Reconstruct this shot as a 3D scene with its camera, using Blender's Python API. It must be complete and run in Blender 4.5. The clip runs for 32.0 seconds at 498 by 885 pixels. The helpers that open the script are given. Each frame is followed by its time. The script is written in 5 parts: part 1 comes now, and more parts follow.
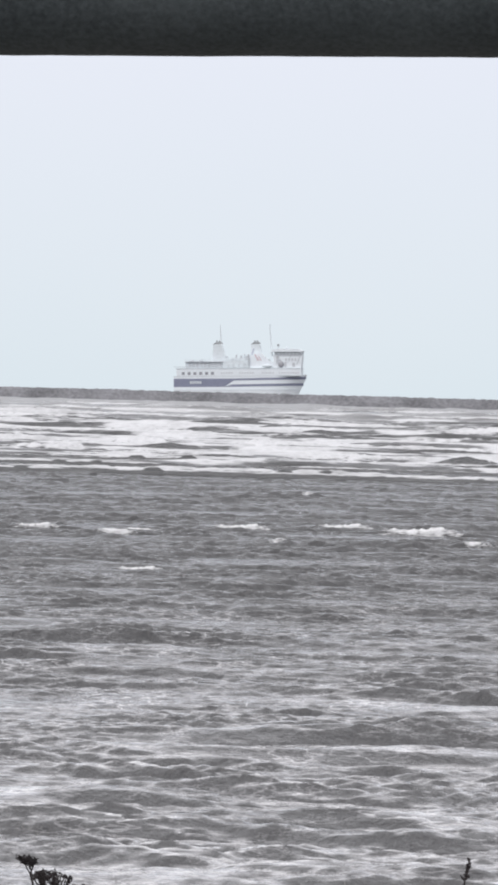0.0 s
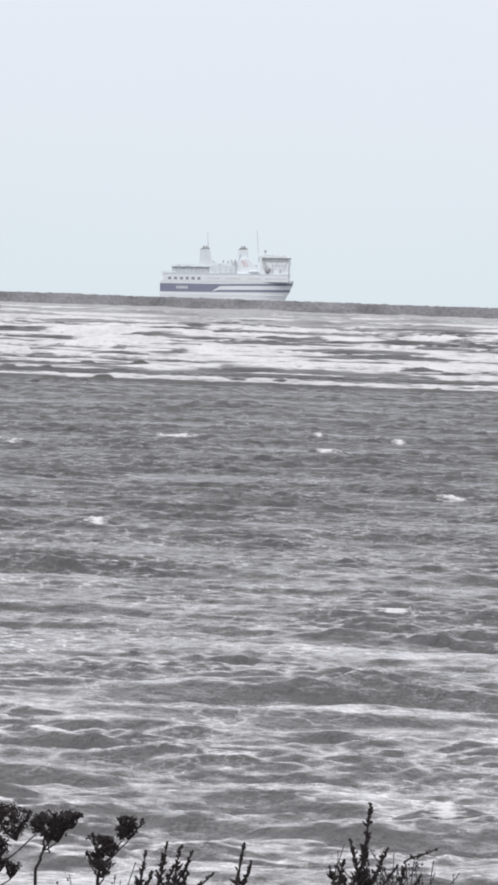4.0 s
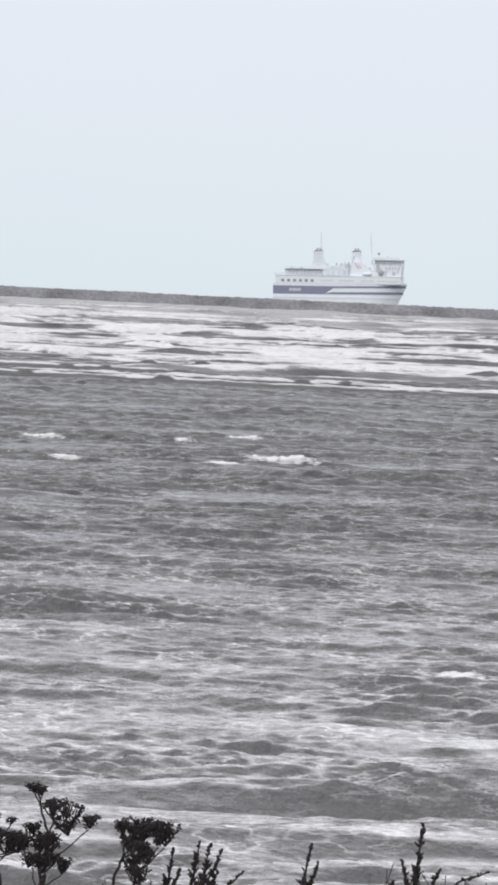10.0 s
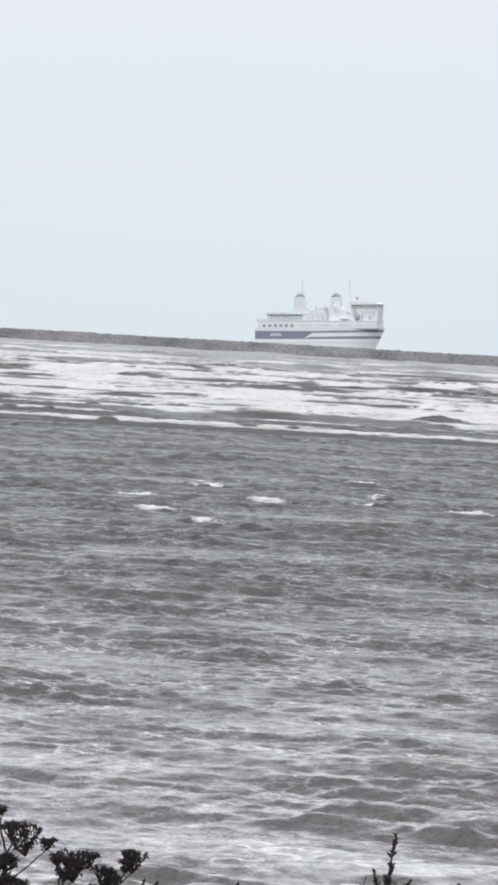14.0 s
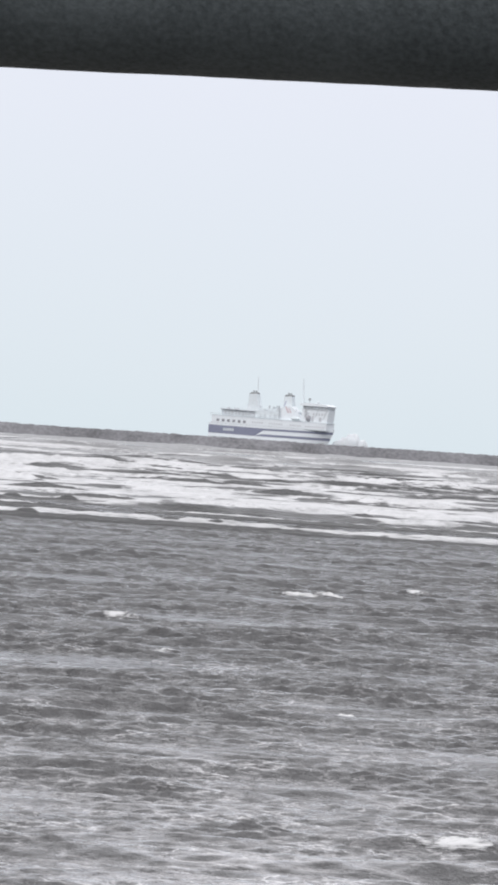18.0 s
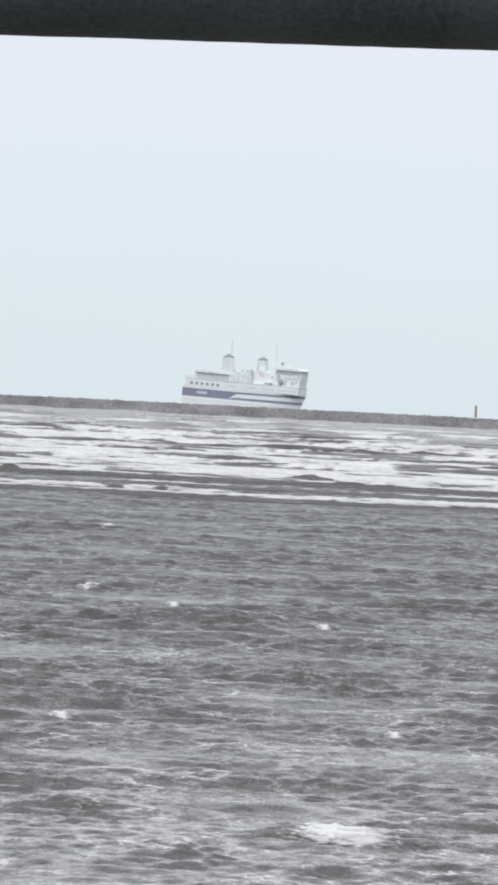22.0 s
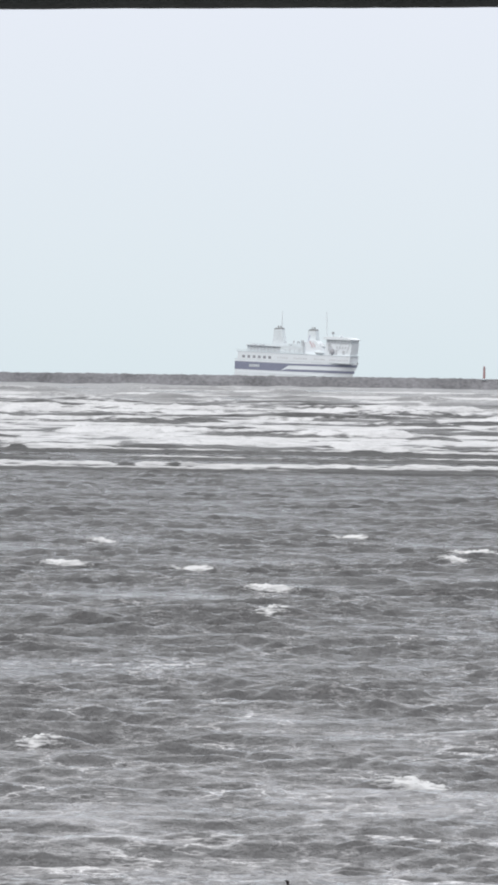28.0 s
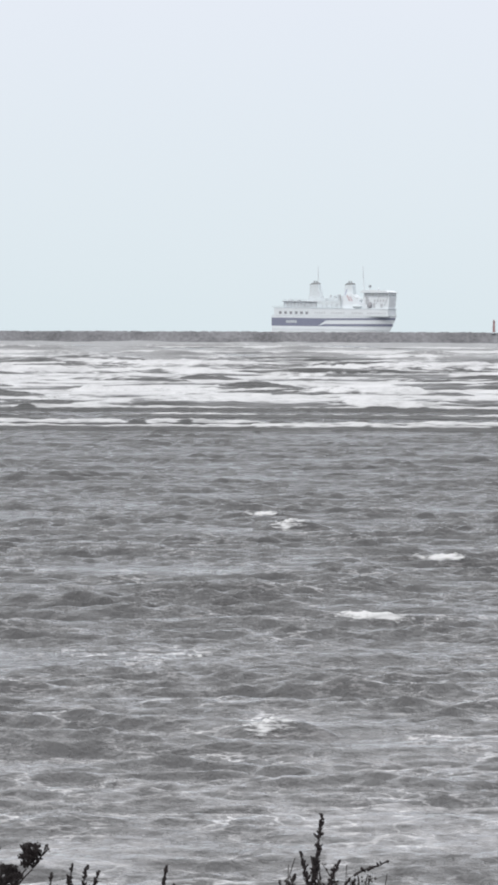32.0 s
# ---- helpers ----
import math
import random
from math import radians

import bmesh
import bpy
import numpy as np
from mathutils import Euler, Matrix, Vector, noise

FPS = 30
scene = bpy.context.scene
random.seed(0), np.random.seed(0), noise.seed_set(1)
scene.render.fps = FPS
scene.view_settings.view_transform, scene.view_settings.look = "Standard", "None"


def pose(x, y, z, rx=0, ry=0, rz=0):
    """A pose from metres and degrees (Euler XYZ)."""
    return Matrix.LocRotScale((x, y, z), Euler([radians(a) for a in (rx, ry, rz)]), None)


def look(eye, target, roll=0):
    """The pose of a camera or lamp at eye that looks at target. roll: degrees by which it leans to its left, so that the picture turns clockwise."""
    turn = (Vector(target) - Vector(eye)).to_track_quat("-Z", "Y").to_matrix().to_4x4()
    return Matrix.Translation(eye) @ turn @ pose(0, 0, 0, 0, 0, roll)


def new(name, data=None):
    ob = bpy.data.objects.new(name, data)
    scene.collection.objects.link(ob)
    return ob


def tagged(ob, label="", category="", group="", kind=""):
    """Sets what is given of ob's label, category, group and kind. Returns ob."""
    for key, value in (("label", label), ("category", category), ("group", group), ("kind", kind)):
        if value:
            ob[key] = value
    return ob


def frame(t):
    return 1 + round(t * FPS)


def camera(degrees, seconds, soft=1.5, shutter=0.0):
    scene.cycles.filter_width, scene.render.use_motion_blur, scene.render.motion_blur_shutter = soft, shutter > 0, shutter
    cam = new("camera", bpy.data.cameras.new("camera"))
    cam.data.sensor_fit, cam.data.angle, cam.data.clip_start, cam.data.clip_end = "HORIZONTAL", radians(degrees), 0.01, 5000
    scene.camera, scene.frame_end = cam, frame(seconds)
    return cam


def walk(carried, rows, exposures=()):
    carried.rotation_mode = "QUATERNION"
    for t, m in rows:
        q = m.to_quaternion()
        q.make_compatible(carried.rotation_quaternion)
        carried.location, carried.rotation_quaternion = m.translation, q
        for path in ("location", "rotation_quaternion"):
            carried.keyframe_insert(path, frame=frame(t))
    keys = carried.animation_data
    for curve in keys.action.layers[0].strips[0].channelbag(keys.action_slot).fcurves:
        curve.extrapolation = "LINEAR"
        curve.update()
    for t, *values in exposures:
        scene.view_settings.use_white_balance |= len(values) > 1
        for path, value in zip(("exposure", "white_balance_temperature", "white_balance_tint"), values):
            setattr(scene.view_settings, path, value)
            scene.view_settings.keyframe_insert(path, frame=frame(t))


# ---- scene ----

# ---------------------------------------------------------------- camera
# sea level is z = 0, the eye stands 5 m above it on the shore and looks along +y
PATH = [
    (0.0, 0.035, 0.000, 4.9983, -0.769, -6.322, 1.541),
    (0.5, 0.026, 0.030, 5.0013, -0.953, -6.152, 1.615),
    (1.0, 0.018, 0.060, 5.0033, -1.152, -5.981, 1.770),
    (1.5, 0.009, 0.090, 5.0050, -1.398, -5.877, 1.787),
    (2.0, 0.000, 0.120, 5.0048, -1.615, -5.844, 1.816),
    (2.5, 0.000, 0.128, 5.0045, -1.865, -5.771, 1.741),
    (3.0, 0.000, 0.135, 5.0043, -2.080, -5.678, 1.902),
    (3.5, 0.000, 0.142, 5.0041, -2.275, -5.478, 1.982),
    (5.5, 0.000, 0.172, 5.0032, -2.242, -5.920, 1.947),
    (6.0, 0.000, 0.180, 5.0029, -2.314, -6.071, 1.993),
    (6.5, 0.000, 0.182, 5.0027, -2.330, -6.210, 2.050),
    (7.0, 0.000, 0.184, 5.0025, -2.351, -6.287, 2.268),
    (7.5, 0.000, 0.187, 5.0022, -2.354, -6.320, 2.239),
    (8.0, 0.000, 0.189, 5.0020, -2.343, -6.349, 2.336),
    (8.5, 0.000, 0.191, 5.0018, -2.333, -6.422, 2.365),
    (9.0, 0.000, 0.193, 5.0015, -2.286, -6.465, 2.531),
    (9.5, 0.000, 0.196, 5.0013, -2.288, -6.507, 2.634),
    (10.0, 0.000, 0.198, 5.0011, -2.300, -6.536, 2.765),
    (10.5, 0.000, 0.200, 5.0008, -2.291, -6.582, 2.777),
    (11.0, 0.000, 0.202, 5.0006, -2.056, -6.646, 2.628),
    (11.5, 0.000, 0.204, 5.0004, -1.846, -6.647, 2.691),
    (12.0, 0.000, 0.207, 5.0001, -1.714, -6.547, 2.834),
    (12.5, 0.000, 0.209, 4.9999, -1.682, -6.456, 2.954),
    (13.0, 0.000, 0.211, 4.9997, -1.711, -6.268, 3.011),
    (13.5, 0.000, 0.213, 4.9994, -1.679, -6.012, 3.085),
    (14.0, 0.000, 0.216, 4.9992, -1.590, -5.717, 3.297),
    (14.5, 0.000, 0.218, 4.9990, -1.368, -5.432, 3.405),
    (15.0, 0.000, 0.220, 4.9987, -0.999, -4.994, 3.217),
    (15.5, 0.000, 0.222, 4.9986, -0.773, -4.876, 3.382),
    (17.5, 0.000, 0.231, 4.9983, -0.203, -4.376, 3.936),
    (18.0, 0.000, 0.233, 4.9982, -0.031, -4.563, 3.884),
    (18.5, 0.000, 0.235, 4.9982, -0.132, -4.606, 3.736),
    (19.0, 0.000, 0.237, 4.9982, -0.307, -4.757, 3.599),
    (19.5, 0.000, 0.239, 4.9980, -0.571, -4.945, 3.354),
    (20.0, 0.000, 0.241, 4.9980, -0.857, -5.091, 3.234),
    (20.5, 0.000, 0.244, 4.9981, -1.051, -5.089, 3.331),
    (21.0, 0.000, 0.246, 4.9987, -1.048, -4.728, 3.142),
    (21.5, 0.000, 0.248, 4.9979, -0.874, -4.210, 3.005),
    (22.0, 0.000, 0.250, 4.9970, -0.550, -3.615, 2.885),
    (22.5, 0.000, 0.256, 4.9960, -0.367, -3.523, 3.194),
    (23.0, 0.000, 0.262, 4.9953, -0.102, -3.590, 3.131),
    (23.5, 0.000, 0.268, 4.9956, -0.069, -3.645, 3.205),
    (24.0, 0.000, 0.273, 4.9957, -0.126, -3.958, 2.800),
    (24.5, 0.000, 0.279, 4.9956, -0.512, -4.369, 2.296),
    (26.5, 0.000, 0.302, 4.9984, -0.958, -4.546, 1.386),
    (27.0, 0.000, 0.308, 4.9993, -0.932, -4.163, 1.111),
    (27.5, -0.006, 0.314, 5.0000, -0.933, -3.928, 0.980),
    (28.0, -0.013, 0.320, 5.0006, -1.051, -3.761, 0.859),
    (28.5, -0.019, 0.318, 4.9746, -1.169, -3.775, 0.773),
    (29.0, -0.025, 0.315, 4.9746, -1.319, -3.801, 0.745),
    (29.5, -0.024, 0.312, 4.9746, -1.439, -3.897, 0.688),
    (30.0, -0.023, 0.310, 4.9746, -1.557, -3.998, 0.516),
    (30.5, -0.022, 0.307, 4.9746, -1.700, -4.085, 0.344),
    (31.0, -0.022, 0.305, 4.9746, -1.798, -4.118, 0.172),
    (31.5, -0.021, 0.302, 4.9746, -1.896, -4.076, 0.172),
    (32.0, -0.020, 0.300, 4.9746, -1.756, -3.924, 0.229),
]


def cam_pose(x, y, z, pitch, yaw, roll):
    """pitch: up, yaw: to the right, roll: lean to the left, all in degrees."""
    a, b = radians(yaw), radians(pitch)
    way = Vector((math.sin(a) * math.cos(b), math.cos(a) * math.cos(b), math.sin(b)))
    eye = Vector((x, y, z))
    return look(eye, eye + way * 10, roll)


cam = camera(8.0, 32.0, soft=3.4)
walk(cam, [(t, cam_pose(*p)) for t, *p in PATH],
     exposures=[(0.0, 0.0, 6500, 11.5), (15.0, 0.0, 6500, 11.5), (18.0, 0.0, 6500, 11.2), (19.0, 0.0, 6500, 8.6), (24.0, 0.0, 6500, 8.6), (28.0, 0.0, 6500, 9), (32.0, 0.0, 6500, 9)])

# ---------------------------------------------------------------- sky and sun
SUN_ELEVATION, SUN_AZIMUTH = 42.0, 205.0      # behind the camera, seen through cloud

world = bpy.data.worlds.new("overcast")
scene.world = world
world.use_nodes = True
wn, wl = world.node_tree.nodes, world.node_tree.links
wn.clear()
w_out = wn.new("ShaderNodeOutputWorld")
w_bg = wn.new("ShaderNodeBackground")
w_sky = wn.new("ShaderNodeTexSky")
w_sky.sky_type = 'NISHITA'
w_sky.sun_disc = False
w_sky.sun_elevation = radians(SUN_ELEVATION)
w_sky.sun_rotation = radians(SUN_AZIMUTH)
w_scale = wn.new("ShaderNodeVectorMath")
w_scale.operation = 'SCALE'
w_scale.inputs["Scale"].default_value = 0.1
w_co = wn.new("ShaderNodeTexCoord")
w_sep = wn.new("ShaderNodeSeparateXYZ")
w_ramp = wn.new("ShaderNodeValToRGB")
w_noise = wn.new("ShaderNodeTexNoise")
w_noise.inputs["Scale"].default_value = 9.0
w_noise.inputs["Detail"].default_value = 3.0
w_cloud = wn.new("ShaderNodeMixRGB")
w_cloud.blend_type = 'OVERLAY'
w_cloud.inputs[0].default_value = 0.06
w_mix = wn.new("ShaderNodeMixRGB")
w_mix.inputs[0].default_value = 0.95          # the cloud layer covers nearly all of the blue
el = w_ramp.color_ramp.elements
el[0].position, el[0].color = 0.0, (0.730, 0.825, 0.880, 1)
el[1].position, el[1].color = 1.0, (1.45, 1.47, 1.50, 1)
for pos, col in ((0.05, (0.770, 0.835, 0.905, 1)), (0.11, (0.825, 0.855, 0.945, 1)), (0.4, (1.03, 1.04, 1.07, 1))):
    e = el.new(pos)
    e.color = col
wl.new(w_co.outputs["Generated"], w_sep.inputs[0])
wl.new(w_sep.outputs["Z"], w_ramp.inputs[0])
wl.new(w_co.outputs["Generated"], w_noise.inputs["Vector"])
wl.new(w_ramp.outputs[0], w_cloud.inputs[1])
wl.new(w_noise.outputs[0], w_cloud.inputs[2])
wl.new(w_sky.outputs[0], w_scale.inputs[0])
wl.new(w_scale.outputs[0], w_mix.inputs[1])
wl.new(w_cloud.outputs[0], w_mix.inputs[2])
wl.new(w_mix.outputs[0], w_bg.inputs[0])
wl.new(w_bg.outputs[0], w_out.inputs[0])

sun_data = bpy.data.lights.new("sun", 'SUN')
sun_data.energy, sun_data.angle, sun_data.color = 1.1, radians(25), (1.0, 0.97, 0.93)
sun = new("sun", sun_data)
_a, _e = radians(SUN_AZIMUTH), radians(SUN_ELEVATION)
sun_from = Vector((math.sin(_a) * math.cos(_e), math.cos(_a) * math.cos(_e), math.sin(_e)))
sun.matrix_world = look(sun_from * 50, (0, 0, 0))


# ---------------------------------------------------------------- materials
def material(name, colour, rough=0.6, metal=0.0, vary=0.15, grain=6.0, large=0.6, bump=0.0, bump_scale=30.0, ior=1.45,
             stretch=(1, 1, 1), second=None, width=(0.7, 1.3)):
    """A surface with two scales of variation and a fine relief, in object space."""
    m = bpy.data.materials.new(name)
    m.use_nodes = True
    n, l = m.node_tree.nodes, m.node_tree.links
    p = n["Principled BSDF"]
    co = n.new("ShaderNodeTexCoord")
    mp = n.new("ShaderNodeMapping")
    mp.inputs["Scale"].default_value = stretch
    l.new(co.outputs["Object"], mp.inputs[0])
    a, b = n.new("ShaderNodeTexNoise"), n.new("ShaderNodeTexNoise")
    a.inputs["Scale"].default_value, b.inputs["Scale"].default_value = grain, large
    a.inputs["Detail"].default_value, b.inputs["Detail"].default_value = 5, 4
    l.new(mp.outputs[0], a.inputs["Vector"])
    l.new(mp.outputs[0], b.inputs["Vector"])
    add = n.new("ShaderNodeMath")
    add.operation = 'ADD'
    l.new(a.outputs[0], add.inputs[0])
    l.new(b.outputs[0], add.inputs[1])
    ramp = n.new("ShaderNodeMapRange")
    ramp.inputs["From Min"].default_value, ramp.inputs["From Max"].default_value = width
    l.new(add.outputs[0], ramp.inputs["Value"])
    mix = n.new("ShaderNodeMixRGB")
    lo = [c * (1 - vary) for c in colour]
    hi = second or [min(1, c * (1 + vary)) for c in colour]
    mix.inputs[1].default_value, mix.inputs[2].default_value = (*lo, 1), (*hi, 1)
    l.new(ramp.outputs[0], mix.inputs[0])
    l.new(mix.outputs[0], p.inputs["Base Color"])
    p.inputs["Roughness"].default_value, p.inputs["Metallic"].default_value = rough, metal
    p.inputs["IOR"].default_value = ior
    if bump:
        c = n.new("ShaderNodeTexNoise")
        c.inputs["Scale"].default_value, c.inputs["Detail"].default_value = bump_scale, 6
        l.new(mp.outputs[0], c.inputs["Vector"])
        bu = n.new("ShaderNodeBump")
        bu.inputs["Strength"].default_value, bu.inputs["Distance"].default_value = 1.0, bump
        l.new(c.outputs[0], bu.inputs["Height"])
        l.new(bu.outputs[0], p.inputs["Normal"])
    return m


def water_material(name, base, film, ripple):
    """Turbid sea water under an overcast sky: fine ripples, and a pale film, part foam and part painted sky sheen, kept
    off the steep wave faces.
    """
    m = bpy.data.materials.new(name)
    m.use_nodes = True
    n, l = m.node_tree.nodes, m.node_tree.links
    p = n["Principled BSDF"]
    co = n.new("ShaderNodeTexCoord")

    def noise_at(sx, sy, detail, rough=0.55, sz=1.0):
        mp = n.new("ShaderNodeMapping")
        mp.inputs["Scale"].default_value = (sx, sy, sz)
        l.new(co.outputs["Object"], mp.inputs[0])
        t = n.new("ShaderNodeTexNoise")
        t.inputs["Scale"].default_value, t.inputs["Detail"].default_value = 1.0, detail
        t.inputs["Roughness"].default_value = rough
        l.new(mp.outputs[0], t.inputs["Vector"])
        return t.outputs[0]

    def ranged(value, lo, hi, to_lo=0.0, to_hi=1.0):
        r = n.new("ShaderNodeMapRange")
        for nm, v in (("From Min", lo), ("From Max", hi), ("To Min", to_lo), ("To Max", to_hi)):
            r.inputs[nm].default_value = v
        l.new(value, r.inputs["Value"])
        return r.outputs[0]

    def maths(op, a, b, c=None):
        k = n.new("ShaderNodeMath")
        k.operation = op
        for i, v in enumerate((a, b, c)):
            if isinstance(v, float):
                k.inputs[i].default_value = v
            elif v is not None:
                l.new(v, k.inputs[i])
        return k.outputs[0]

    def lines(sx, sy, sz, width):
        """Hair lines along the ripples, gathered in patches."""
        hair = ranged(maths('ABSOLUTE', maths('SUBTRACT', noise_at(sx, sy, 3, 0.55, sz), 0.5), 0.0), width, 0.0)
        return maths('MULTIPLY', hair, ranged(noise_at(0.4 * sx, 0.25 * sy, 2), 0.48, 0.66))

    geo = n.new("ShaderNodeNewGeometry")
    sep = n.new("ShaderNodeSeparateXYZ")
    l.new(geo.outputs["Position"], sep.inputs[0])
    off = sep.outputs["Y"]
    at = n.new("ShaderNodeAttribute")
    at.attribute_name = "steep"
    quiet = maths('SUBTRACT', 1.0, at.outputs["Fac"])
    patch = ranged(maths('MULTIPLY_ADD', noise_at(4.0, 5.0, 5, 0.74, 18.0), 1.05, maths('MULTIPLY', noise_at(0.45, 0.30, 4), 0.8)), 0.74, 1.20)
    # foam streaks that also stand for bright glints along the ripples
    wisps = maths('ADD', maths('MULTIPLY', lines(1.3, 1.7, 7.0, 0.030), 0.75), maths('MULTIPLY', lines(3.6, 4.2, 14.0, 0.035), 0.45))
    wisps = maths('MULTIPLY', wisps, ranged(off, 140.0, 60.0, 0.15, 1.0))
    patch = maths('MULTIPLY', patch, ranged(off, 112.0, 40.0, 0.10, 1.0))       # the film gathers in the shallows
    here = n.new("ShaderNodeSeparateXYZ")
    l.new(co.outputs["Object"], here.inputs[0])
    patch = maths('MULTIPLY', patch, ranged(here.outputs["Y"], 86.0, 20.0, 0.05, 1.45))      # and thins out towards the sheet's far end
    # less pale colour on faces towards the eye, which mirror less sky
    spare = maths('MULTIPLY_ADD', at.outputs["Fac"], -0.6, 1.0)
    cover = maths('ADD', maths('MULTIPLY', maths('MULTIPLY', patch, FILM_SHEEN_PATCH), quiet), maths('MULTIPLY', maths('MULTIPLY', wisps, FILM_GLINT_WISP), spare))
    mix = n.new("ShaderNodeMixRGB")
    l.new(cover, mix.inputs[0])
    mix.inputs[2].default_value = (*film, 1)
    bed = n.new("ShaderNodeMixRGB")                      # paler over the shallow sand
    l.new(ranged(off, 80.0, 32.0), bed.inputs[0])
    bed.inputs[1].default_value, bed.inputs[2].default_value = (*base, 1), (*[1.45 * c for c in base], 1)
    l.new(bed.outputs[0], mix.inputs[1])
    l.new(mix.outputs[0], p.inputs["Base Color"])
    p.inputs["IOR"].default_value = 1.33
    l.new(ranged(off, 40.0, 230.0, 0.04, 0.15), p.inputs["Roughness"])
    bu = n.new("ShaderNodeBump")
    bu.inputs["Strength"].default_value, bu.inputs["Distance"].default_value = 1.0, ripple
    fine = maths('MULTIPLY_ADD', noise_at(17.0, 21.0, 2), 0.14, maths('MULTIPLY', noise_at(7.0, 10.0, 3), 0.4))
    l.new(maths('ADD', fine, noise_at(2.2, 3.0, 4)), bu.inputs["Height"])
    l.new(bu.outputs[0], p.inputs["Normal"])
    return m


FILM_SHEEN_PATCH, FILM_GLINT_WISP = 0.84, 1.2
WATER = water_material("sea_water", (0.065, 0.064, 0.066), (0.70, 0.69, 0.705), 0.15)


def foam_material(name, thick, thin, scale, ragged):
    """White foam that breaks into lace where the skin, given by the attribute 'thick', runs thin."""
    m = material(name, thick, 0.9, vary=0.0, grain=scale[0] * 1.3, large=scale[0] * 0.4, bump=0.25 / scale[0], bump_scale=scale[0] * 1.5,
                 stretch=(0.6, 1, 1.6), second=thin, width=(0.98, 1.35))
    n, l = m.node_tree.nodes, m.node_tree.links
    co, mp, t = n.new("ShaderNodeTexCoord"), n.new("ShaderNodeMapping"), n.new("ShaderNodeTexNoise")
    mp.inputs["Scale"].default_value = scale
    t.inputs["Scale"].default_value, t.inputs["Detail"].default_value, t.inputs["Roughness"].default_value = 1.0, 6.0, 0.66
    l.new(co.outputs["Object"], mp.inputs[0])
    l.new(mp.outputs[0], t.inputs["Vector"])
    at = n.new("ShaderNodeAttribute")
    at.attribute_name = "thick"
    k = n.new("ShaderNodeMath")
    k.operation = 'MULTIPLY_ADD'
    k.inputs[1].default_value = ragged
    l.new(t.outputs[0], k.inputs[0])
    l.new(at.outputs["Fac"], k.inputs[2])
    r = n.new("ShaderNodeMapRange")
    r.inputs["From Min"].default_value, r.inputs["From Max"].default_value = 0.5 * ragged - 0.12, 0.5 * ragged + 0.24
    l.new(k.outputs[0], r.inputs["Value"])
    clear, mix = n.new("ShaderNodeBsdfTransparent"), n.new("ShaderNodeMixShader")
    l.new(r.outputs[0], mix.inputs[0])
    l.new(clear.outputs[0], mix.inputs[1])
    l.new(n["Principled BSDF"].outputs[0], mix.inputs[2])
    l.new(mix.outputs[0], n["Material Output"].inputs[0])
    return m


def surf_material(name, foam, lace, water, scale=(0.8, 0.5, 6.0), ragged=1.5):
    """Torn white foam over dark turbid water; the attribute 'thick' says how closely it covers."""
    m = foam_material(name, foam, lace, scale, ragged)
    n, l = m.node_tree.nodes, m.node_tree.links
    a, b = [k for k in n if k.bl_idname == "ShaderNodeTexNoise"][:2]
    a.inputs["Scale"].default_value, b.inputs["Scale"].default_value, a.inputs["Roughness"].default_value = 1.7, 0.35, 0.75
    span, torn = [k for k in n if k.bl_idname == "ShaderNodeMapRange"]
    torn.inputs["From Min"].default_value, torn.inputs["From Max"].default_value = 0.5 * ragged - 0.15, 0.5 * ragged + 0.24     # ragged grey edges
    span.inputs["From Min"].default_value, span.inputs["From Max"].default_value = 0.86, 1.30
    mix = [k for k in n if k.bl_idname == "ShaderNodeMixShader"][0]
    p = n.new("ShaderNodeBsdfPrincipled")
    p.inputs["Base Color"].default_value, p.inputs["Roughness"].default_value, p.inputs["IOR"].default_value = (*water, 1), 0.35, 1.33
    bump = [k for k in n if k.bl_idname == "ShaderNodeBump"][0]
    l.new(bump.outputs[0], p.inputs["Normal"])
    l.new(p.outputs[0], mix.inputs[1])
    return m


SURF = surf_material("surf_foam", (0.62, 0.62, 0.635), (0.44, 0.44, 0.45), (0.085, 0.085, 0.087))
# water colour paled here for distance haze and a greyer film
SURF_BEYOND = surf_material("outer_sea", (0.60, 0.60, 0.615), (0.42, 0.42, 0.43), (0.22, 0.22, 0.225), ragged=2.2)
FOAM = surf_material("sea_foam", (0.62, 0.62, 0.635), (0.44, 0.44, 0.45), (0.085, 0.085, 0.087), (0.7, 2.2, 6.5), 2.2)
FOAM_FINE = foam_material("whitecap_foam", (0.66, 0.66, 0.67), (0.45, 0.45, 0.46), (3.2, 10.0, 34.0), 2.6)
_span = [k for k in FOAM_FINE.node_tree.nodes if k.bl_idname == "ShaderNodeMapRange"][-1]
_span.inputs["From Min"].default_value, _span.inputs["From Max"].default_value = 1.12, 1.72      # soft wisps
SPRAY = material("spray_drops", (0.90, 0.92, 0.94), 0.9, vary=0.05, grain=0.8, large=0.1)
_n, _l = SPRAY.node_tree.nodes, SPRAY.node_tree.links
_through, _both = _n.new("ShaderNodeBsdfTranslucent"), _n.new("ShaderNodeMixShader")       # daylight also comes through the drops
_through.inputs[0].default_value = (0.9, 0.92, 0.94, 1)
_l.new(_n["Principled BSDF"].outputs[0], _both.inputs[1])
_l.new(_through.outputs[0], _both.inputs[2])
_l.new(_both.outputs[0], _n["Material Output"].inputs[0])
WAVE_FACE = material("wave_face_water", (0.070, 0.070, 0.072), 0.3, vary=0.45, grain=1.5, large=0.3, bump=0.16, bump_scale=1.6, ior=1.33)
SAND = material("shore_sand", (0.19, 0.18, 0.165), 0.95, vary=0.3, grain=9, large=0.2, bump=0.01, bump_scale=60)
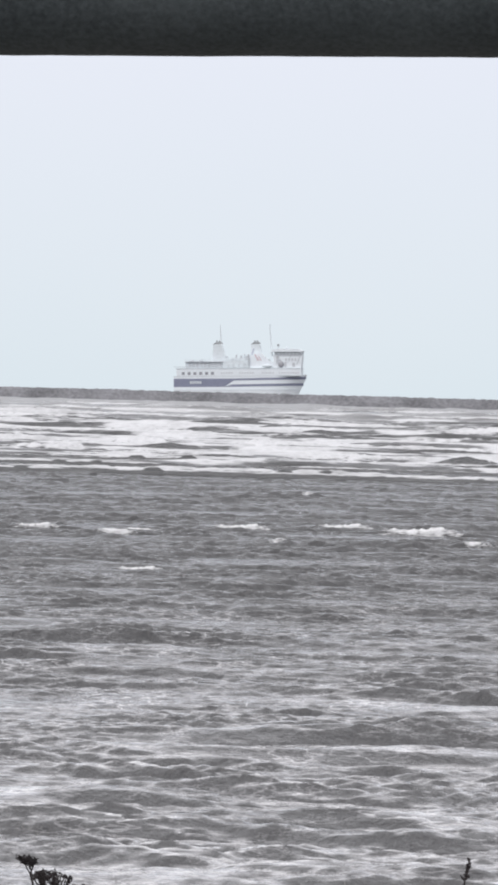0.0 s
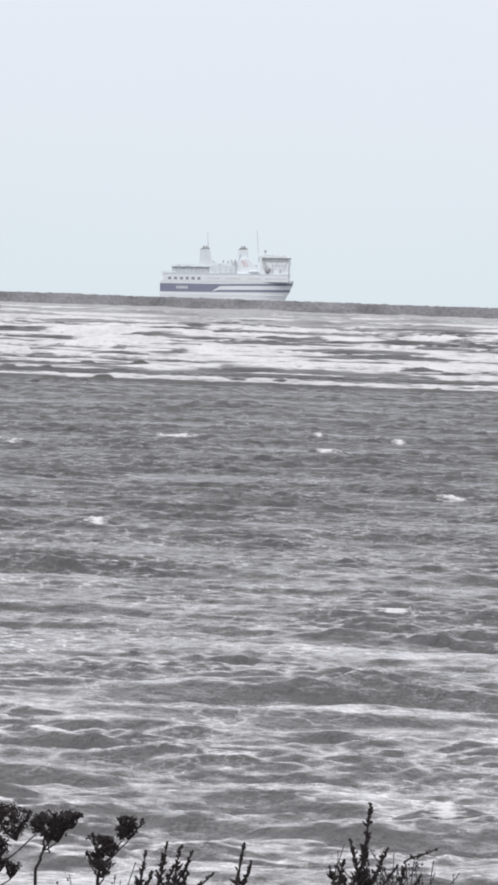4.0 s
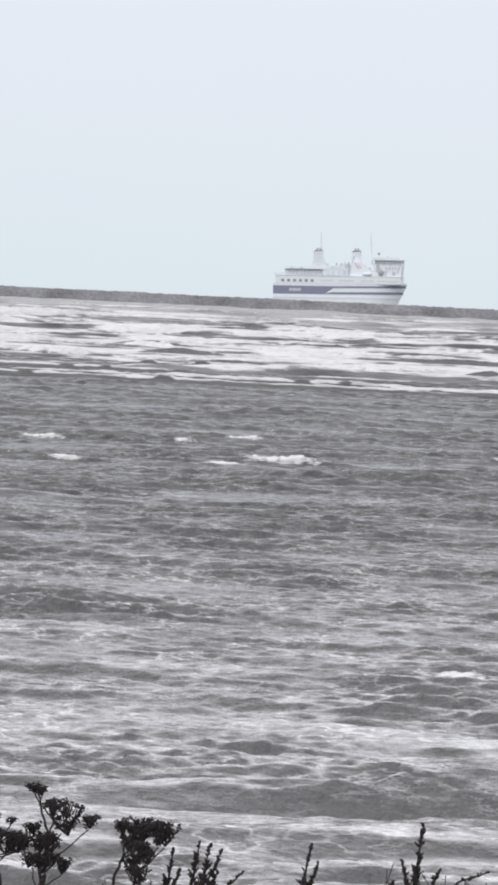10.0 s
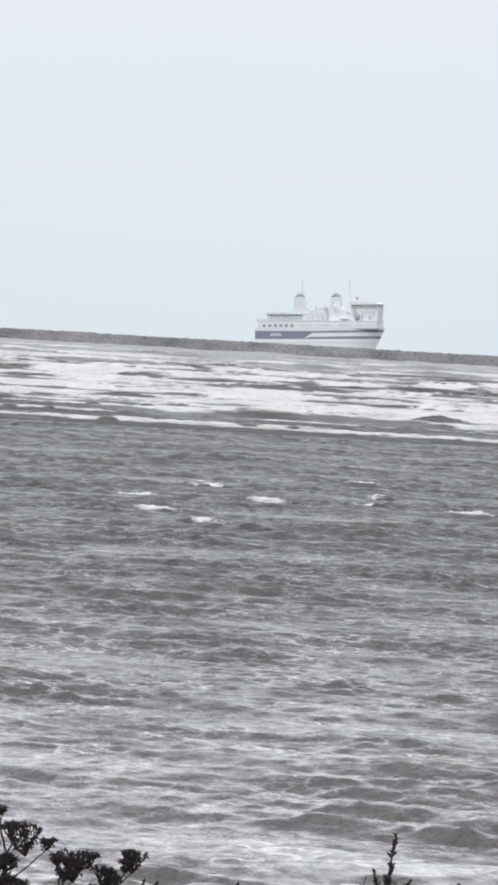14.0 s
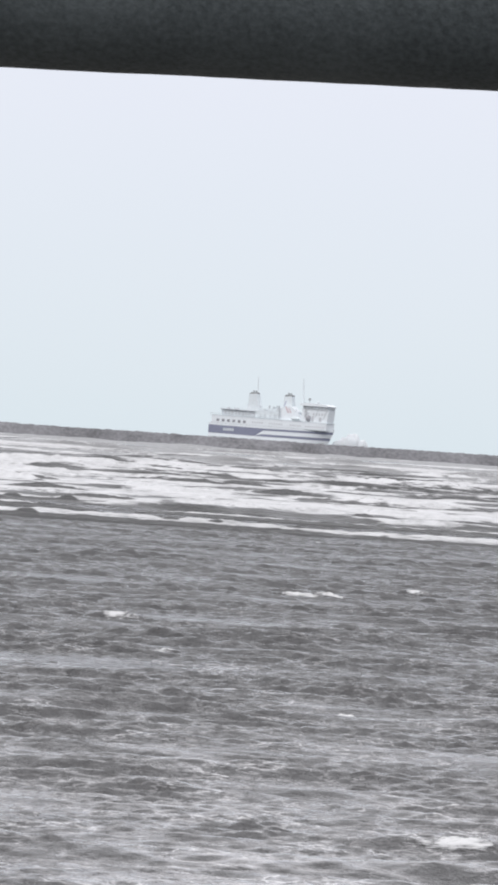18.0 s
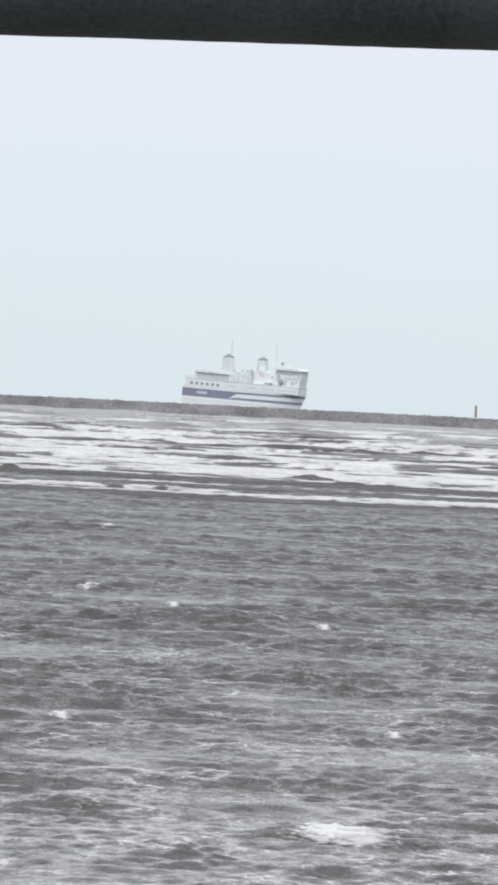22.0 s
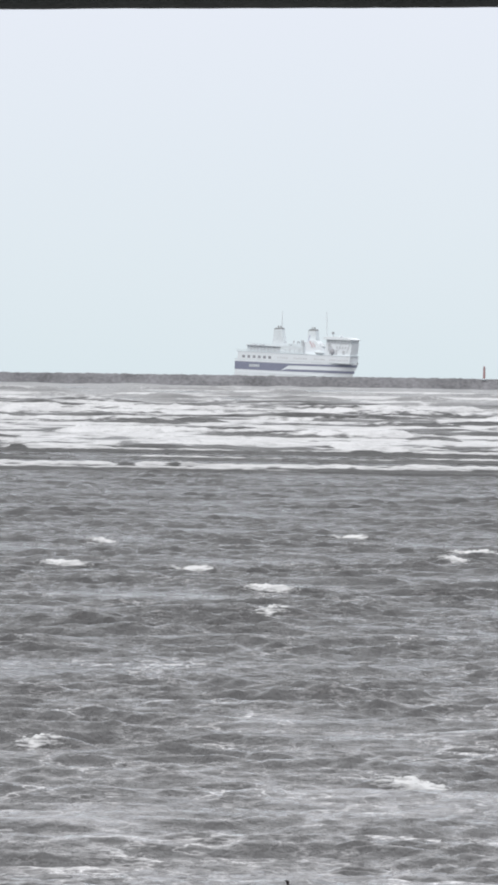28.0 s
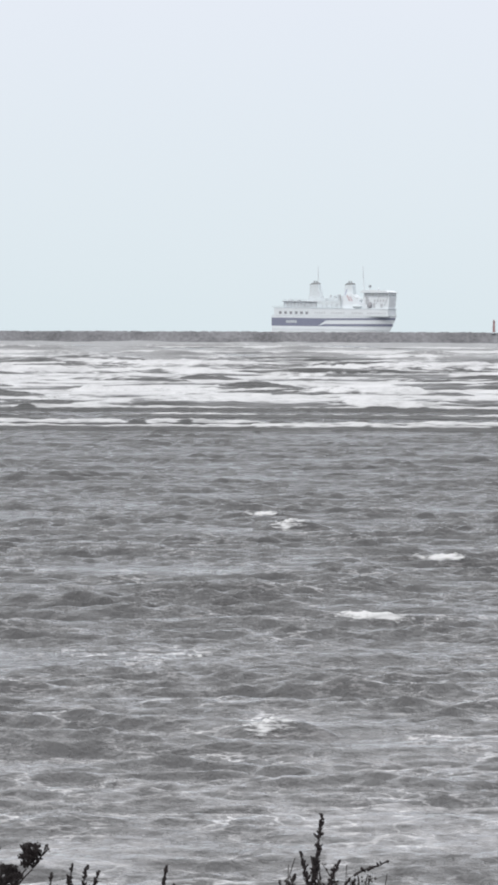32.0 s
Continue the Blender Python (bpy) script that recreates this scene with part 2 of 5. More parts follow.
ROCK = material("breakwater_rock", (0.165, 0.164, 0.175), 0.9, vary=0.4, grain=0.5, large=0.06, bump=0.05, bump_scale=2)
# ferry paints and glass, paled in colour to stand for haze over the distance
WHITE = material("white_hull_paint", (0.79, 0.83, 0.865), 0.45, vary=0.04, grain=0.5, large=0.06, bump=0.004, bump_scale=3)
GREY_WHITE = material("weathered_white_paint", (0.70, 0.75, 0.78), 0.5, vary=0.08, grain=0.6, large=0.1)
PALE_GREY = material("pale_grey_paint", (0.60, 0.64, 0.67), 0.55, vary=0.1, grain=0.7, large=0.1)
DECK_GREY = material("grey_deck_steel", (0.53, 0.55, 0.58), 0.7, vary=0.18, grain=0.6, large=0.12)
BLUE = material("haze_paled_blue_hull_paint", (0.235, 0.25, 0.335), 0.45, vary=0.08, grain=0.5, large=0.07)
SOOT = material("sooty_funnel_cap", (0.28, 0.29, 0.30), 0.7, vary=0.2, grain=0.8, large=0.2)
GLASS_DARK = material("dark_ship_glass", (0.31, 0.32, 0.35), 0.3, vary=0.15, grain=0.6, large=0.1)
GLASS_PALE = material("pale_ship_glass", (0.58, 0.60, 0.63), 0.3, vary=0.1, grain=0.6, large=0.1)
BRIDGE_GLASS = material("haze_paled_bridge_glass", (0.50, 0.53, 0.56), 0.3, vary=0.12, grain=0.6, large=0.1)
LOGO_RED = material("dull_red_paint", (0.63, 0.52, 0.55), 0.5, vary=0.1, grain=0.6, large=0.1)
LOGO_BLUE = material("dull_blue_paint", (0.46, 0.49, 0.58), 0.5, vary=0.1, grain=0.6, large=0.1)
BOAT_ORANGE = material("haze_paled_boat_paint", (0.40, 0.40, 0.43), 0.5, vary=0.1, grain=0.6, large=0.1)
BEACON_RED = material("beacon_red_paint", (0.37, 0.22, 0.22), 0.5, vary=0.15, grain=1.0, large=0.2)
RAIL = material("dark_rail_timber", (0.030, 0.040, 0.045), 0.75, vary=0.35, grain=150, large=6, bump=0.0012, bump_scale=260,
                second=(0.062, 0.074, 0.080))
STEM = material("withered_stem", (0.026, 0.020, 0.021), 0.85, vary=0.35, grain=60, large=8)
SEED = material("withered_flower_heads", (0.022, 0.017, 0.018), 0.95, vary=0.5, grain=120, large=20, bump=0.001, bump_scale=300)
STALK = material("dry_stalk", (0.038, 0.032, 0.030), 0.85, vary=0.3, grain=60, large=8)
LEAF = material("withered_leaf", (0.032, 0.026, 0.022), 0.9, vary=0.4, grain=60, large=10)


# ---------------------------------------------------------------- mesh helpers
def mesh_of(bm, name, mat, smooth=False):
    me = bpy.data.meshes.new(name)
    bm.normal_update()
    bm.to_mesh(me)
    bm.free()
    if smooth:
        me.shade_smooth()
    me.materials.append(mat)
    return me


def part(name, bm, mat, parent, label="", smooth=False):
    me = bm if isinstance(bm, bpy.types.Mesh) else mesh_of(bm, name, mat, smooth)
    ob = new(name, me)
    ob.parent = parent
    if label:
        tagged(ob, label)
    return ob


def box(bm, x0, x1, y0, y1, z0, z1, bevel=0.0):
    """A block between two corners, with rounded edges."""
    r = bmesh.ops.create_cube(bm, size=1.0, matrix=Matrix.Translation(((x0 + x1) / 2, (y0 + y1) / 2, (z0 + z1) / 2))
                              @ Matrix.Diagonal((x1 - x0, y1 - y0, z1 - z0, 1)))
    if bevel:
        edges = list({e for v in r["verts"] for e in v.link_edges})
        bmesh.ops.bevel(bm, geom=edges, offset=bevel, segments=2, affect='EDGES')
    return bm


def prism(bm, outline, y0, y1):
    """A side view outline (x, z) drawn out from y0 to y1."""
    a = [bm.verts.new((x, y0, z)) for x, z in outline]
    b = [bm.verts.new((x, y1, z)) for x, z in outline]
    n = len(outline)
    bm.faces.new(a)
    bm.faces.new(b[::-1])
    for i in range(n):
        bm.faces.new((a[i], b[i], b[(i + 1) % n], a[(i + 1) % n]))
    bmesh.ops.recalc_face_normals(bm, faces=bm.faces)
    return bm


def tube(bm, points, radii, sides=7, cap=True):
    """A tapered tube along points."""
    rings = []
    for i, p in enumerate(points):
        p = Vector(p)
        d = Vector(points[min(i + 1, len(points) - 1)]) - Vector(points[max(i - 1, 0)])
        q = d.to_track_quat('Z', 'Y')
        r = radii[i] if hasattr(radii, "__len__") else radii
        rings.append([bm.verts.new(p + q @ Vector((r * math.cos(2 * math.pi * k / sides), r * math.sin(2 * math.pi * k / sides), 0)))
                      for k in range(sides)])
    for a, b in zip(rings, rings[1:]):
        for k in range(sides):
            bm.faces.new((a[k], a[(k + 1) % sides], b[(k + 1) % sides], b[k]))
    if cap:
        bm.faces.new(rings[0][::-1])
        bm.faces.new(rings[-1])
    return bm


def grid_mesh(name, P, mat, smooth=True, thick=None):
    """A mesh from an array of rows x columns x 3."""
    nr, nc = P.shape[:2]
    me = bpy.data.meshes.new(name)
    idx = np.arange(nr * nc).reshape(nr, nc)
    q = np.stack([idx[:-1, :-1], idx[:-1, 1:], idx[1:, 1:], idx[1:, :-1]], -1).reshape(-1, 4)
    me.vertices.add(nr * nc)
    me.vertices.foreach_set("co", P.reshape(-1).astype(np.float32))
    me.loops.add(q.size)
    me.loops.foreach_set("vertex_index", q.reshape(-1).astype(np.int32))
    me.polygons.add(len(q))
    me.polygons.foreach_set("loop_start", np.arange(0, q.size, 4, dtype=np.int32))
    me.update(calc_edges=True)
    me.validate()
    if thick is not None:
        me.attributes.new("thick", 'FLOAT', 'POINT').data.foreach_set("value", np.asarray(thick).reshape(-1).astype(np.float32))
    if smooth:
        me.shade_smooth()
    else:
        me.shade_flat()
    me.materials.append(mat)
    return me


# ---------------------------------------------------------------- the sea
def sea_sheet(name, seed, bands, columns, step, drift, lift, label, last=1500.0):
    """One rigid sheet of wave forms, wide enough to drift by that many metres; its cells widen with the distance from the shore.
    bands: how many waves, shortest and longest in metres, spread of their headings, slope."""
    rng = np.random.default_rng(seed)
    y = [28.0 - drift]
    while y[-1] < last:
        k = max(y[-1] - drift, 50.0)
        y.append(y[-1] + step * ((k / 50) ** 0.9 if k < 225 else (k / 50) ** 2.2))
    y = np.array(y, dtype=np.float32)
    u = np.linspace(0, 1, columns, dtype=np.float32)
    reach = (y + drift)[:, None]
    left, right = -(0.198 * reach + 3.0), 0.018 * reach + 3.5
    X = left + (right - left) * u[None, :]
    Y = y[:, None] + 0 * X
    cell = np.maximum(np.gradient(y)[:, None], 0.6 * (right - left) / columns)

    def spots(lx, ly, count=14):
        v = np.zeros_like(X)
        for k in range(count):
            a, r = rng.random() * 6.283, 0.5 + rng.random()
            v += np.cos(6.283 * r * (X / lx * math.cos(a) + Y / ly * math.sin(a)) + rng.random() * 6.28)
        return v / math.sqrt(count / 2)

    sets = np.clip(1.0 + 0.45 * spots(9, 13), 0.25, 2.0) * (1 - 0.4 * np.clip((Y - 80) / 70, 0, 1))      # waves come in sets, steeper towards the shore
    gusts = np.clip(0.95 + 0.5 * spots(6, 9), 0.2, 1.6)                                               # slicks and wind-ruffled patches
    H, DX, DY = np.zeros_like(X), np.zeros_like(X), np.zeros_like(X)
    for i, (count, lo, hi, spread, slope) in enumerate(bands):
        lam = lo * (hi / lo) ** rng.random(count)
        th = radians(4) + rng.normal(0, spread, count)
        amp = lam ** 1.0
        amp *= slope / math.sqrt(((amp * 2 * math.pi / lam) ** 2).sum() / 2)
        h, dx, dy = np.zeros_like(X), np.zeros_like(X), np.zeros_like(X)
        for L, t, a in zip(lam, th, amp):
            sx, sy = math.sin(t), -math.cos(t)
            w = (2 * math.pi / L) * (X * np.float32(sx) + Y * np.float32(sy)) + np.float32(rng.random() * 6.283)
            a = np.float32(a) * np.clip(L / (1.8 * cell) - 0.5, 0, 1)
            h += a * np.cos(w)
            s = a * np.sin(w)
            dx -= np.float32(sx) * s
            dy -= np.float32(sy) * s
        env = sets if i == 0 else gusts if i == len(bands) - 1 else (0.35 * sets + 0.65 * gusts) * (1 + 0.45 * np.clip((Y - 60) / 60, 0, 1))
        H += env * h
        DX += 0.42 * env * dx
        DY += 0.42 * env * dy
    P = np.stack([X + DX, Y + DY - 0.15 * H, H + lift], -1)
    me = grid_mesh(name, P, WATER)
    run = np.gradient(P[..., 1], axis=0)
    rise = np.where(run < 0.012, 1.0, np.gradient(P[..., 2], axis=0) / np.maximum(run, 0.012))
    # marks faces towards the eye, whose colour is kept dark as mirroring less sky
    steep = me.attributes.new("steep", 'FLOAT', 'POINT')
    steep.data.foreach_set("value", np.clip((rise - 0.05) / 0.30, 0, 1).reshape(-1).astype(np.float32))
    return tagged(new(name, me), label, "sea", kind="structure")


_R, _A = np.meshgrid(np.geomspace(30, 4900, 60), np.linspace(-math.pi, math.pi, 121), indexing="ij")
tagged(new("water_far", grid_mesh("water_far", np.stack([_R * np.sin(_A), 30 + _R * np.cos(_A), 0 * _R - 0.22], -1), WATER)),
       "grey turbid open sea reaching to the horizon", "sea", kind="structure")
swell = sea_sheet("water_swell", 3, ((18, 1.3, 4.0, 0.20, 0.12), (60, 0.36, 1.15, 0.42, 0.205), (64, 0.16, 0.36, 0.45, 0.225)), 390, 0.074, 26, 0.0,
                  "grey choppy sea with long low wind waves")
chop = sea_sheet("water_chop", 8, ((12, 1.0, 2.6, 0.25, 0.06), (36, 0.38, 1.0, 0.38, 0.13), (44, 0.2, 0.38, 0.5, 0.14)), 240, 0.11, 15, -0.06,
                 "grey short steep chop on shallow water", 200.0)


# ---------------------------------------------------------------- breaking waves
def fbm(x, y, z, octaves=4):
    v, a = 0.0, 1.0
    for k in range(octaves):
        v += a * noise.noise((x, y, z))
        x, y, z, a = x * 2.1, y * 2.1, z + 3.7, a * 0.55
    return v


def breaker_meshes(seed, length, cover):
    """Unit-height breaking wave along x: a steep water face towards -y, and a foam skin over it that thins out into patches."""
    rng = random.Random(seed)
    n = max(40, int(length / 0.22))
    off = rng.random() * 100
    face, foam, thick = [], [], []
    prof = ((-1.7, -0.6), (-1.28, 0.0), (-1.05, 0.12), (-0.78, 0.28), (-0.54, 0.46), (-0.34, 0.64), (-0.18, 0.82), (-0.05, 0.96), (0.12, 1.0),
            (0.5, 0.93), (1.1, 0.76), (1.9, 0.5), (3.0, 0.2), (4.6, -0.6))
    for i in range(n + 1):
        u = i / n
        x = (u - 0.5) * length
        env = min(1.0, 3.2 * u, 3.2 * (1 - u)) ** 0.55
        s = noise.noise((x * 0.12, off, 0.3))
        f = noise.noise((x * 0.6, off, 7.1))
        h = env * (0.78 + 0.4 * s + 0.22 * f)
        bend = 2.2 * noise.noise((x * 0.06, off, 11.0)) + 0.5 * f
        jag = 0.12 * fbm(x * 1.4, off, 2.0, 4)
        face.append([(x, bend + y, z * h if z > 0 else z) for y, z in prof])
        row, tk = [], []
        for y, z in prof:
            k = max(0.0, z)
            d = (cover - 0.62) + 0.8 * (k - 0.4) + 0.8 * s + 0.35 * f + 0.3 * fbm(x * 0.35, y * 1.8 + 2.5 * k, off, 3)
            if y > 0.5:
                d -= 0.12 * (y - 0.5)
            tk.append(d - 0.9 * max(0.0, 1 - 6 * min(u, 1 - u)))
            lump = 0.05 * noise.noise((x * 2.2, y * 2.5 + 3 * k, off))
            out = 0.07 + lump
            row.append((x, bend + y - (out if y < 0 else 0.0), (z * h * (1 + jag * k * k) if z > 0 else z) + (0.6 * out if z > -0.3 else 0)))
        foam.append(row)
        thick.append(tk)
    return (grid_mesh("wave_face", np.array(face), WAVE_FACE), grid_mesh("foam_crest", np.array(foam), FOAM, True, thick))


def surf_sheet(seed, y0, y1, lift, cover, ridge, label, mat=None, cells=(400, 300)):
    """Foaming water over the sand bar: long uneven ridges, white but for torn gaps and unbroken dark faces. ridge: shortest, longest, height."""
    rng = np.random.default_rng(seed)
    y = np.geomspace(y0, y1, cells[0])
    az = np.linspace(-0.205, 0.025, cells[1])
    Y, A = np.meshgrid(y, az, indexing="ij")
    X = Y * A

    def waves(count, lo, hi, spread, power):
        lam = lo * (hi / lo) ** rng.random(count)
        th, ph = rng.normal(0, spread, count), rng.random(count) * 2 * math.pi
        v = np.zeros_like(X)
        for L, t, f in zip(lam, th, ph):
            v += (L / hi) ** power * np.cos(2 * math.pi / L * (X * math.sin(t) - Y * math.cos(t)) + f)
        return v / math.sqrt((((lam / hi) ** power) ** 2).sum() / 2)

    def spots(lx, ly, count=24):
        v = np.zeros_like(X)
        for k in range(count):
            a, r = rng.random() * 2 * math.pi, 0.6 + 0.9 * rng.random()
            v += np.cos(2 * math.pi * r * (X / lx * math.cos(a) + Y / ly * math.sin(a)) + rng.random() * 6.28)
        return v / math.sqrt(count / 2)

    lo, hi, tall = ridge
    big, small = waves(30, lo, hi, 0.11, 0.6), waves(40, 2.0, 6, 0.5, 0.6)
    crest = big + 0.30 * (big * big - 1)                               # peaked crests, flat troughs
    height = tall * crest * np.clip(0.75 + 0.4 * spots(34, 60), 0.1, 1.7) + 0.06 * small
    edge = np.clip(np.minimum((Y - y0) / 14, (y1 - Y) / 90), 0, 1) ** 0.6
    height *= edge
    slope = np.gradient(tall * crest, axis=0) / np.gradient(Y, axis=0)
    front = np.clip(slope / slope.std() - 0.1, 0, 1.2)
    whole = np.clip(0.42 + 0.9 * spots(24, 22), 0, 1)                  # stretches that have not broken yet
    thick = (cover(Y) + 0.12 * np.clip(crest, -1, 1.5) + 0.14 * spots(30, 40) + 0.08 * spots(6, 7) + 0.08 * spots(2.2, 5)
             - 0.85 * front * whole - 0.25 * (1 - edge))
    me = grid_mesh("surf_foam", np.stack([X, Y - 2.2 * height, height + lift - 0.6 * (1 - edge)], -1), mat or SURF, True, thick)
    return tagged(new("surf_foam", me), label, "surf", kind="stuff")


surf_inner = surf_sheet(61, 222, 700, 0.05, lambda Y: np.interp(Y, (222, 240, 262, 330, 370, 420, 470, 560, 700), (-0.6, -0.10, 0.38, 0.42, 0.30, 0.24, 0.30, -0.15, -0.6)),
                        (10, 19, 0.15), "white torn foam of the surf over the sand bar")
surf_outer = surf_sheet(62, 280, 720, 0.0, lambda Y: np.interp(Y, (280, 330, 400, 500, 600, 720), (0.25, 0.36, 0.34, 0.24, -0.08, -0.5)),
                        (20, 36, 0.32), "white foaming water rolling in over the sand bar")
surf_beyond = surf_sheet(63, 640, 2030, -0.05, lambda Y: np.interp(Y, (640, 900, 2000), (-0.16, -0.26, -0.30)),
                         (12, 26, 0.20), "grey sea with scattered white crests beyond the sand bar", SURF_BEYOND, (240, 240))


def line_meshes(seed, length):
    """A long low wave about to spill: a dark face with uneven teeth, and a band of foam along its upper half."""
    rng = random.Random(seed)
    off = rng.random() * 100
    prof = ((-1.5, -0.5), (-1.1, 0.02), (-0.85, 0.16), (-0.62, 0.32), (-0.42, 0.5), (-0.25, 0.68), (-0.1, 0.86), (0.05, 1.0), (0.5, 0.96), (1.2, 0.8), (2.4, 0.4), (3.6, -0.5))
    n = int(length / 0.16)
    face, foam, thick = [], [], []
    for i in range(n + 1):
        x = (i / n - 0.5) * length
        env = min(1.0, 6 * i / n, 6 * (1 - i / n)) ** 0.6
        slow, quick = noise.noise((x * 0.10, off, 0.3)), noise.noise((x * 0.55, off, 4.1))
        tooth = max(0.0, noise.noise((x * 0.55, off, 9.0)) - 0.22)
        h = env * (0.72 + 0.35 * slow + 0.22 * quick + 0.5 * tooth + 0.10 * noise.noise((x * 2.1, off, 5.0)))
        low = 0.70 - 0.45 * slow - 0.25 * quick + 1.8 * tooth + 0.9 * (1 - env)          # where the foam begins on the face
        bend = 1.6 * noise.noise((x * 0.05, off, 11.0)) + 0.3 * quick
        face.append([(x, bend + y, z * h if z > 0 else z) for y, z in prof])
        foam.append([(x, bend + y - 0.05, (z * h + 0.03 + 0.05 * noise.noise((x * 2.4, 3 * z, off)) if z > -0.3 else z - 0.1)) for y, z in prof])
        thick.append([min(0.8, 1.9 * (max(0.0, z) - low)) - 0.25 * max(0.0, y) for y, z in prof])
    return (grid_mesh("wave_face", np.array(face), WAVE_FACE), grid_mesh("foam_crest", np.array(foam), FOAM, True, thick))


def heave_meshes(seed, length):
    """A steep swell that has not broken yet: a dark lens of water, with foam behind it, at its foot and spilling from one end."""
    rng = random.Random(seed)
    off, side = rng.random() * 100, rng.choice((-1, 1))
    prof = ((-2.6, -0.4), (-2.0, 0.0), (-1.6, 0.10), (-1.2, 0.26), (-0.85, 0.46), (-0.55, 0.66), (-0.3, 0.84), (-0.08, 0.97), (0.12, 1.0), (0.6, 0.9), (1.4, 0.66),
            (2.4, 0.34), (3.6, -0.4))
    n = int(length / 0.2)
    face, foam, thick = [], [], []
    for i in range(n + 1):
        u = 2 * i / n - 1
        x = 0.5 * u * length
        env = max(0.0, 1 - abs(u) ** 1.7) ** 1.1
        slow, quick = noise.noise((x * 0.16, off, 0.3)), noise.noise((x * 0.8, off, 4.1))
        h = env * (0.85 + 0.25 * slow + 0.13 * quick + 0.07 * noise.noise((x * 2.4, off, 6.0)))
        bend = 1.2 * noise.noise((x * 0.10, off, 11.0)) + 0.9 * u * u
        spill = 1.1 * max(0.0, side * u - 0.15) + 0.5 * slow
        face.append([(x, bend + y, z * h if z > 0 else z) for y, z in prof])
        foam.append([(x, bend + y - 0.04, (z * h + 0.03 + 0.04 * noise.noise((x * 2.4, 3 * z, off)) if z > -0.3 else z - 0.1)) for y, z in prof])
        thick.append([(0.42 if y > 0.3 else -0.62 + 1.3 * spill * max(0.0, z) + 0.75 * max(0.0, 1 - max(0.0, z) * h / 0.16)) + 0.35 * quick - 0.12 * max(0.0, y - 1)
                      for y, z in prof])
    return (grid_mesh("wave_face", np.array(face), WAVE_FACE), grid_mesh("foam_crest", np.array(foam), FOAM, True, thick))


HEAVES = [heave_meshes(240 + i, L) for i, L in enumerate((9, 13, 17, 22, 11))]
LINES = [line_meshes(140 + i, L) for i, L in enumerate((22, 30, 38, 26, 34, 18))]
BREAKERS = [breaker_meshes(40 + i, L, c) for i, (L, c) in enumerate(
    ((9, 0.75), (14, 0.55), (18, 0.85), (24, 0.65), (30, 0.9), (36, 0.6), (20, 0.4), (42, 0.8), (12, 0.25), (26, 0.5)))]


def breaking_wave(meshes, height, depth=1.0, stretch=1.0):
    """One breaking wave as an Empty with its face and its foam."""
    root = new("breaking_wave")
    tagged(root, "breaking grey wave with a white foaming crest", "wave", "surf on the sand bar")
    for nm, me in zip(("wave_face", "foam_crest"), meshes):
        ob = part(nm, me, None, root)
        ob.scale = (stretch, depth, height)
    return root


def whitecap_meshes(seed, length):
    """A small steep wave, and foam tumbling down its front and trailing behind its crest."""
    rng = random.Random(seed)
    off = rng.random() * 50

    def ridge(a, y):
        t = a / (1.2 * length)
        along = max(0.0, 1 - t * t) ** 0.8 * (0.85 + 0.35 * noise.noise((a * 1.3, off, 2.0)))
        q = (y - 0.05) / (0.24 if y < 0.05 else 0.42)
        dive = 1.6 * (max(0.0, -0.40 - y) + max(0.0, y - 0.75)) + 1.2 * max(0.0, abs(t) - 0.8)      # the rim runs under water
        return 0.25 * along * math.exp(-q * q) + 0.012 * along * noise.noise((a * 5, y * 6, off)) - 0.15 - dive

    def bend(a):
        return 0.25 * noise.noise((a * 1.1, off, 5.0)) + 0.08 * noise.noise((a * 4, off, 9.0))

    m, w = int(length / 0.035), 16
    face = [[(a, bend(a) + y, ridge(a, y)) for y in np.linspace(-0.6, 1.0, 17)] for a in np.linspace(-1.2 * length, 1.2 * length, m)]
    rows, thick = [], []
    for i in range(m + 1):
        t = i / m
        a = (t - 0.5) * length
        al = 1 - abs(2 * t - 1) ** 1.6
        lump = 0.75 + 0.5 * noise.noise((a * 2.3, off, 1.0)) + 0.35 * noise.noise((a * 7.0, off, 3.0))
        row, tk = [], []
        for j in range(w + 1):
            y = -0.28 + 1.05 * j / w
            crest = math.exp(-((y - 0.05) / (0.16 if y < 0.05 else 0.30)) ** 2)
            row.append((a, bend(a) + y - 0.02, ridge(a, y) + 0.014 + 0.05 * max(-0.2, fbm(a * 7, y * 9, off, 4)) * crest))
            tk.append(1.35 * al * lump * (1 - (max(0.0, y - 0.02) / 0.7) ** 0.6 - (max(0.0, -0.02 - y) / 0.24) ** 2.0) - 0.40)
        rows.append(row)
        thick.append(tk)
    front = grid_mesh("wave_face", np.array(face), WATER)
    # the cap's front is kept dark in colour the same way
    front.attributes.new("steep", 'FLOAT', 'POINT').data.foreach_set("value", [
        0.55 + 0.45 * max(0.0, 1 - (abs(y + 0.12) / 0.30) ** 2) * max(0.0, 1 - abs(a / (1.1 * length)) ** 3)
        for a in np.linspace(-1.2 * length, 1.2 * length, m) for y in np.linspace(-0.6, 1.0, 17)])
    return front, grid_mesh("foam", np.array(rows), FOAM_FINE, True, thick)


CAPS = [whitecap_meshes(70 + i, L) for i, L in enumerate((0.6, 0.9, 1.2, 1.6, 2.1, 0.8, 1.4))]


def whitecap(kind, size=1.0):
    root = new("whitecap")
    tagged(root, "small white foaming cap on a grey wave", "whitecap", "whitecaps on the sea")
    for nm, me in zip(("wave_face", "foam"), CAPS[kind % len(CAPS)]):
        ob = part(nm, me, None, root)
        ob.scale = (size, 0.62 * size, 1.1 * size)
    return root


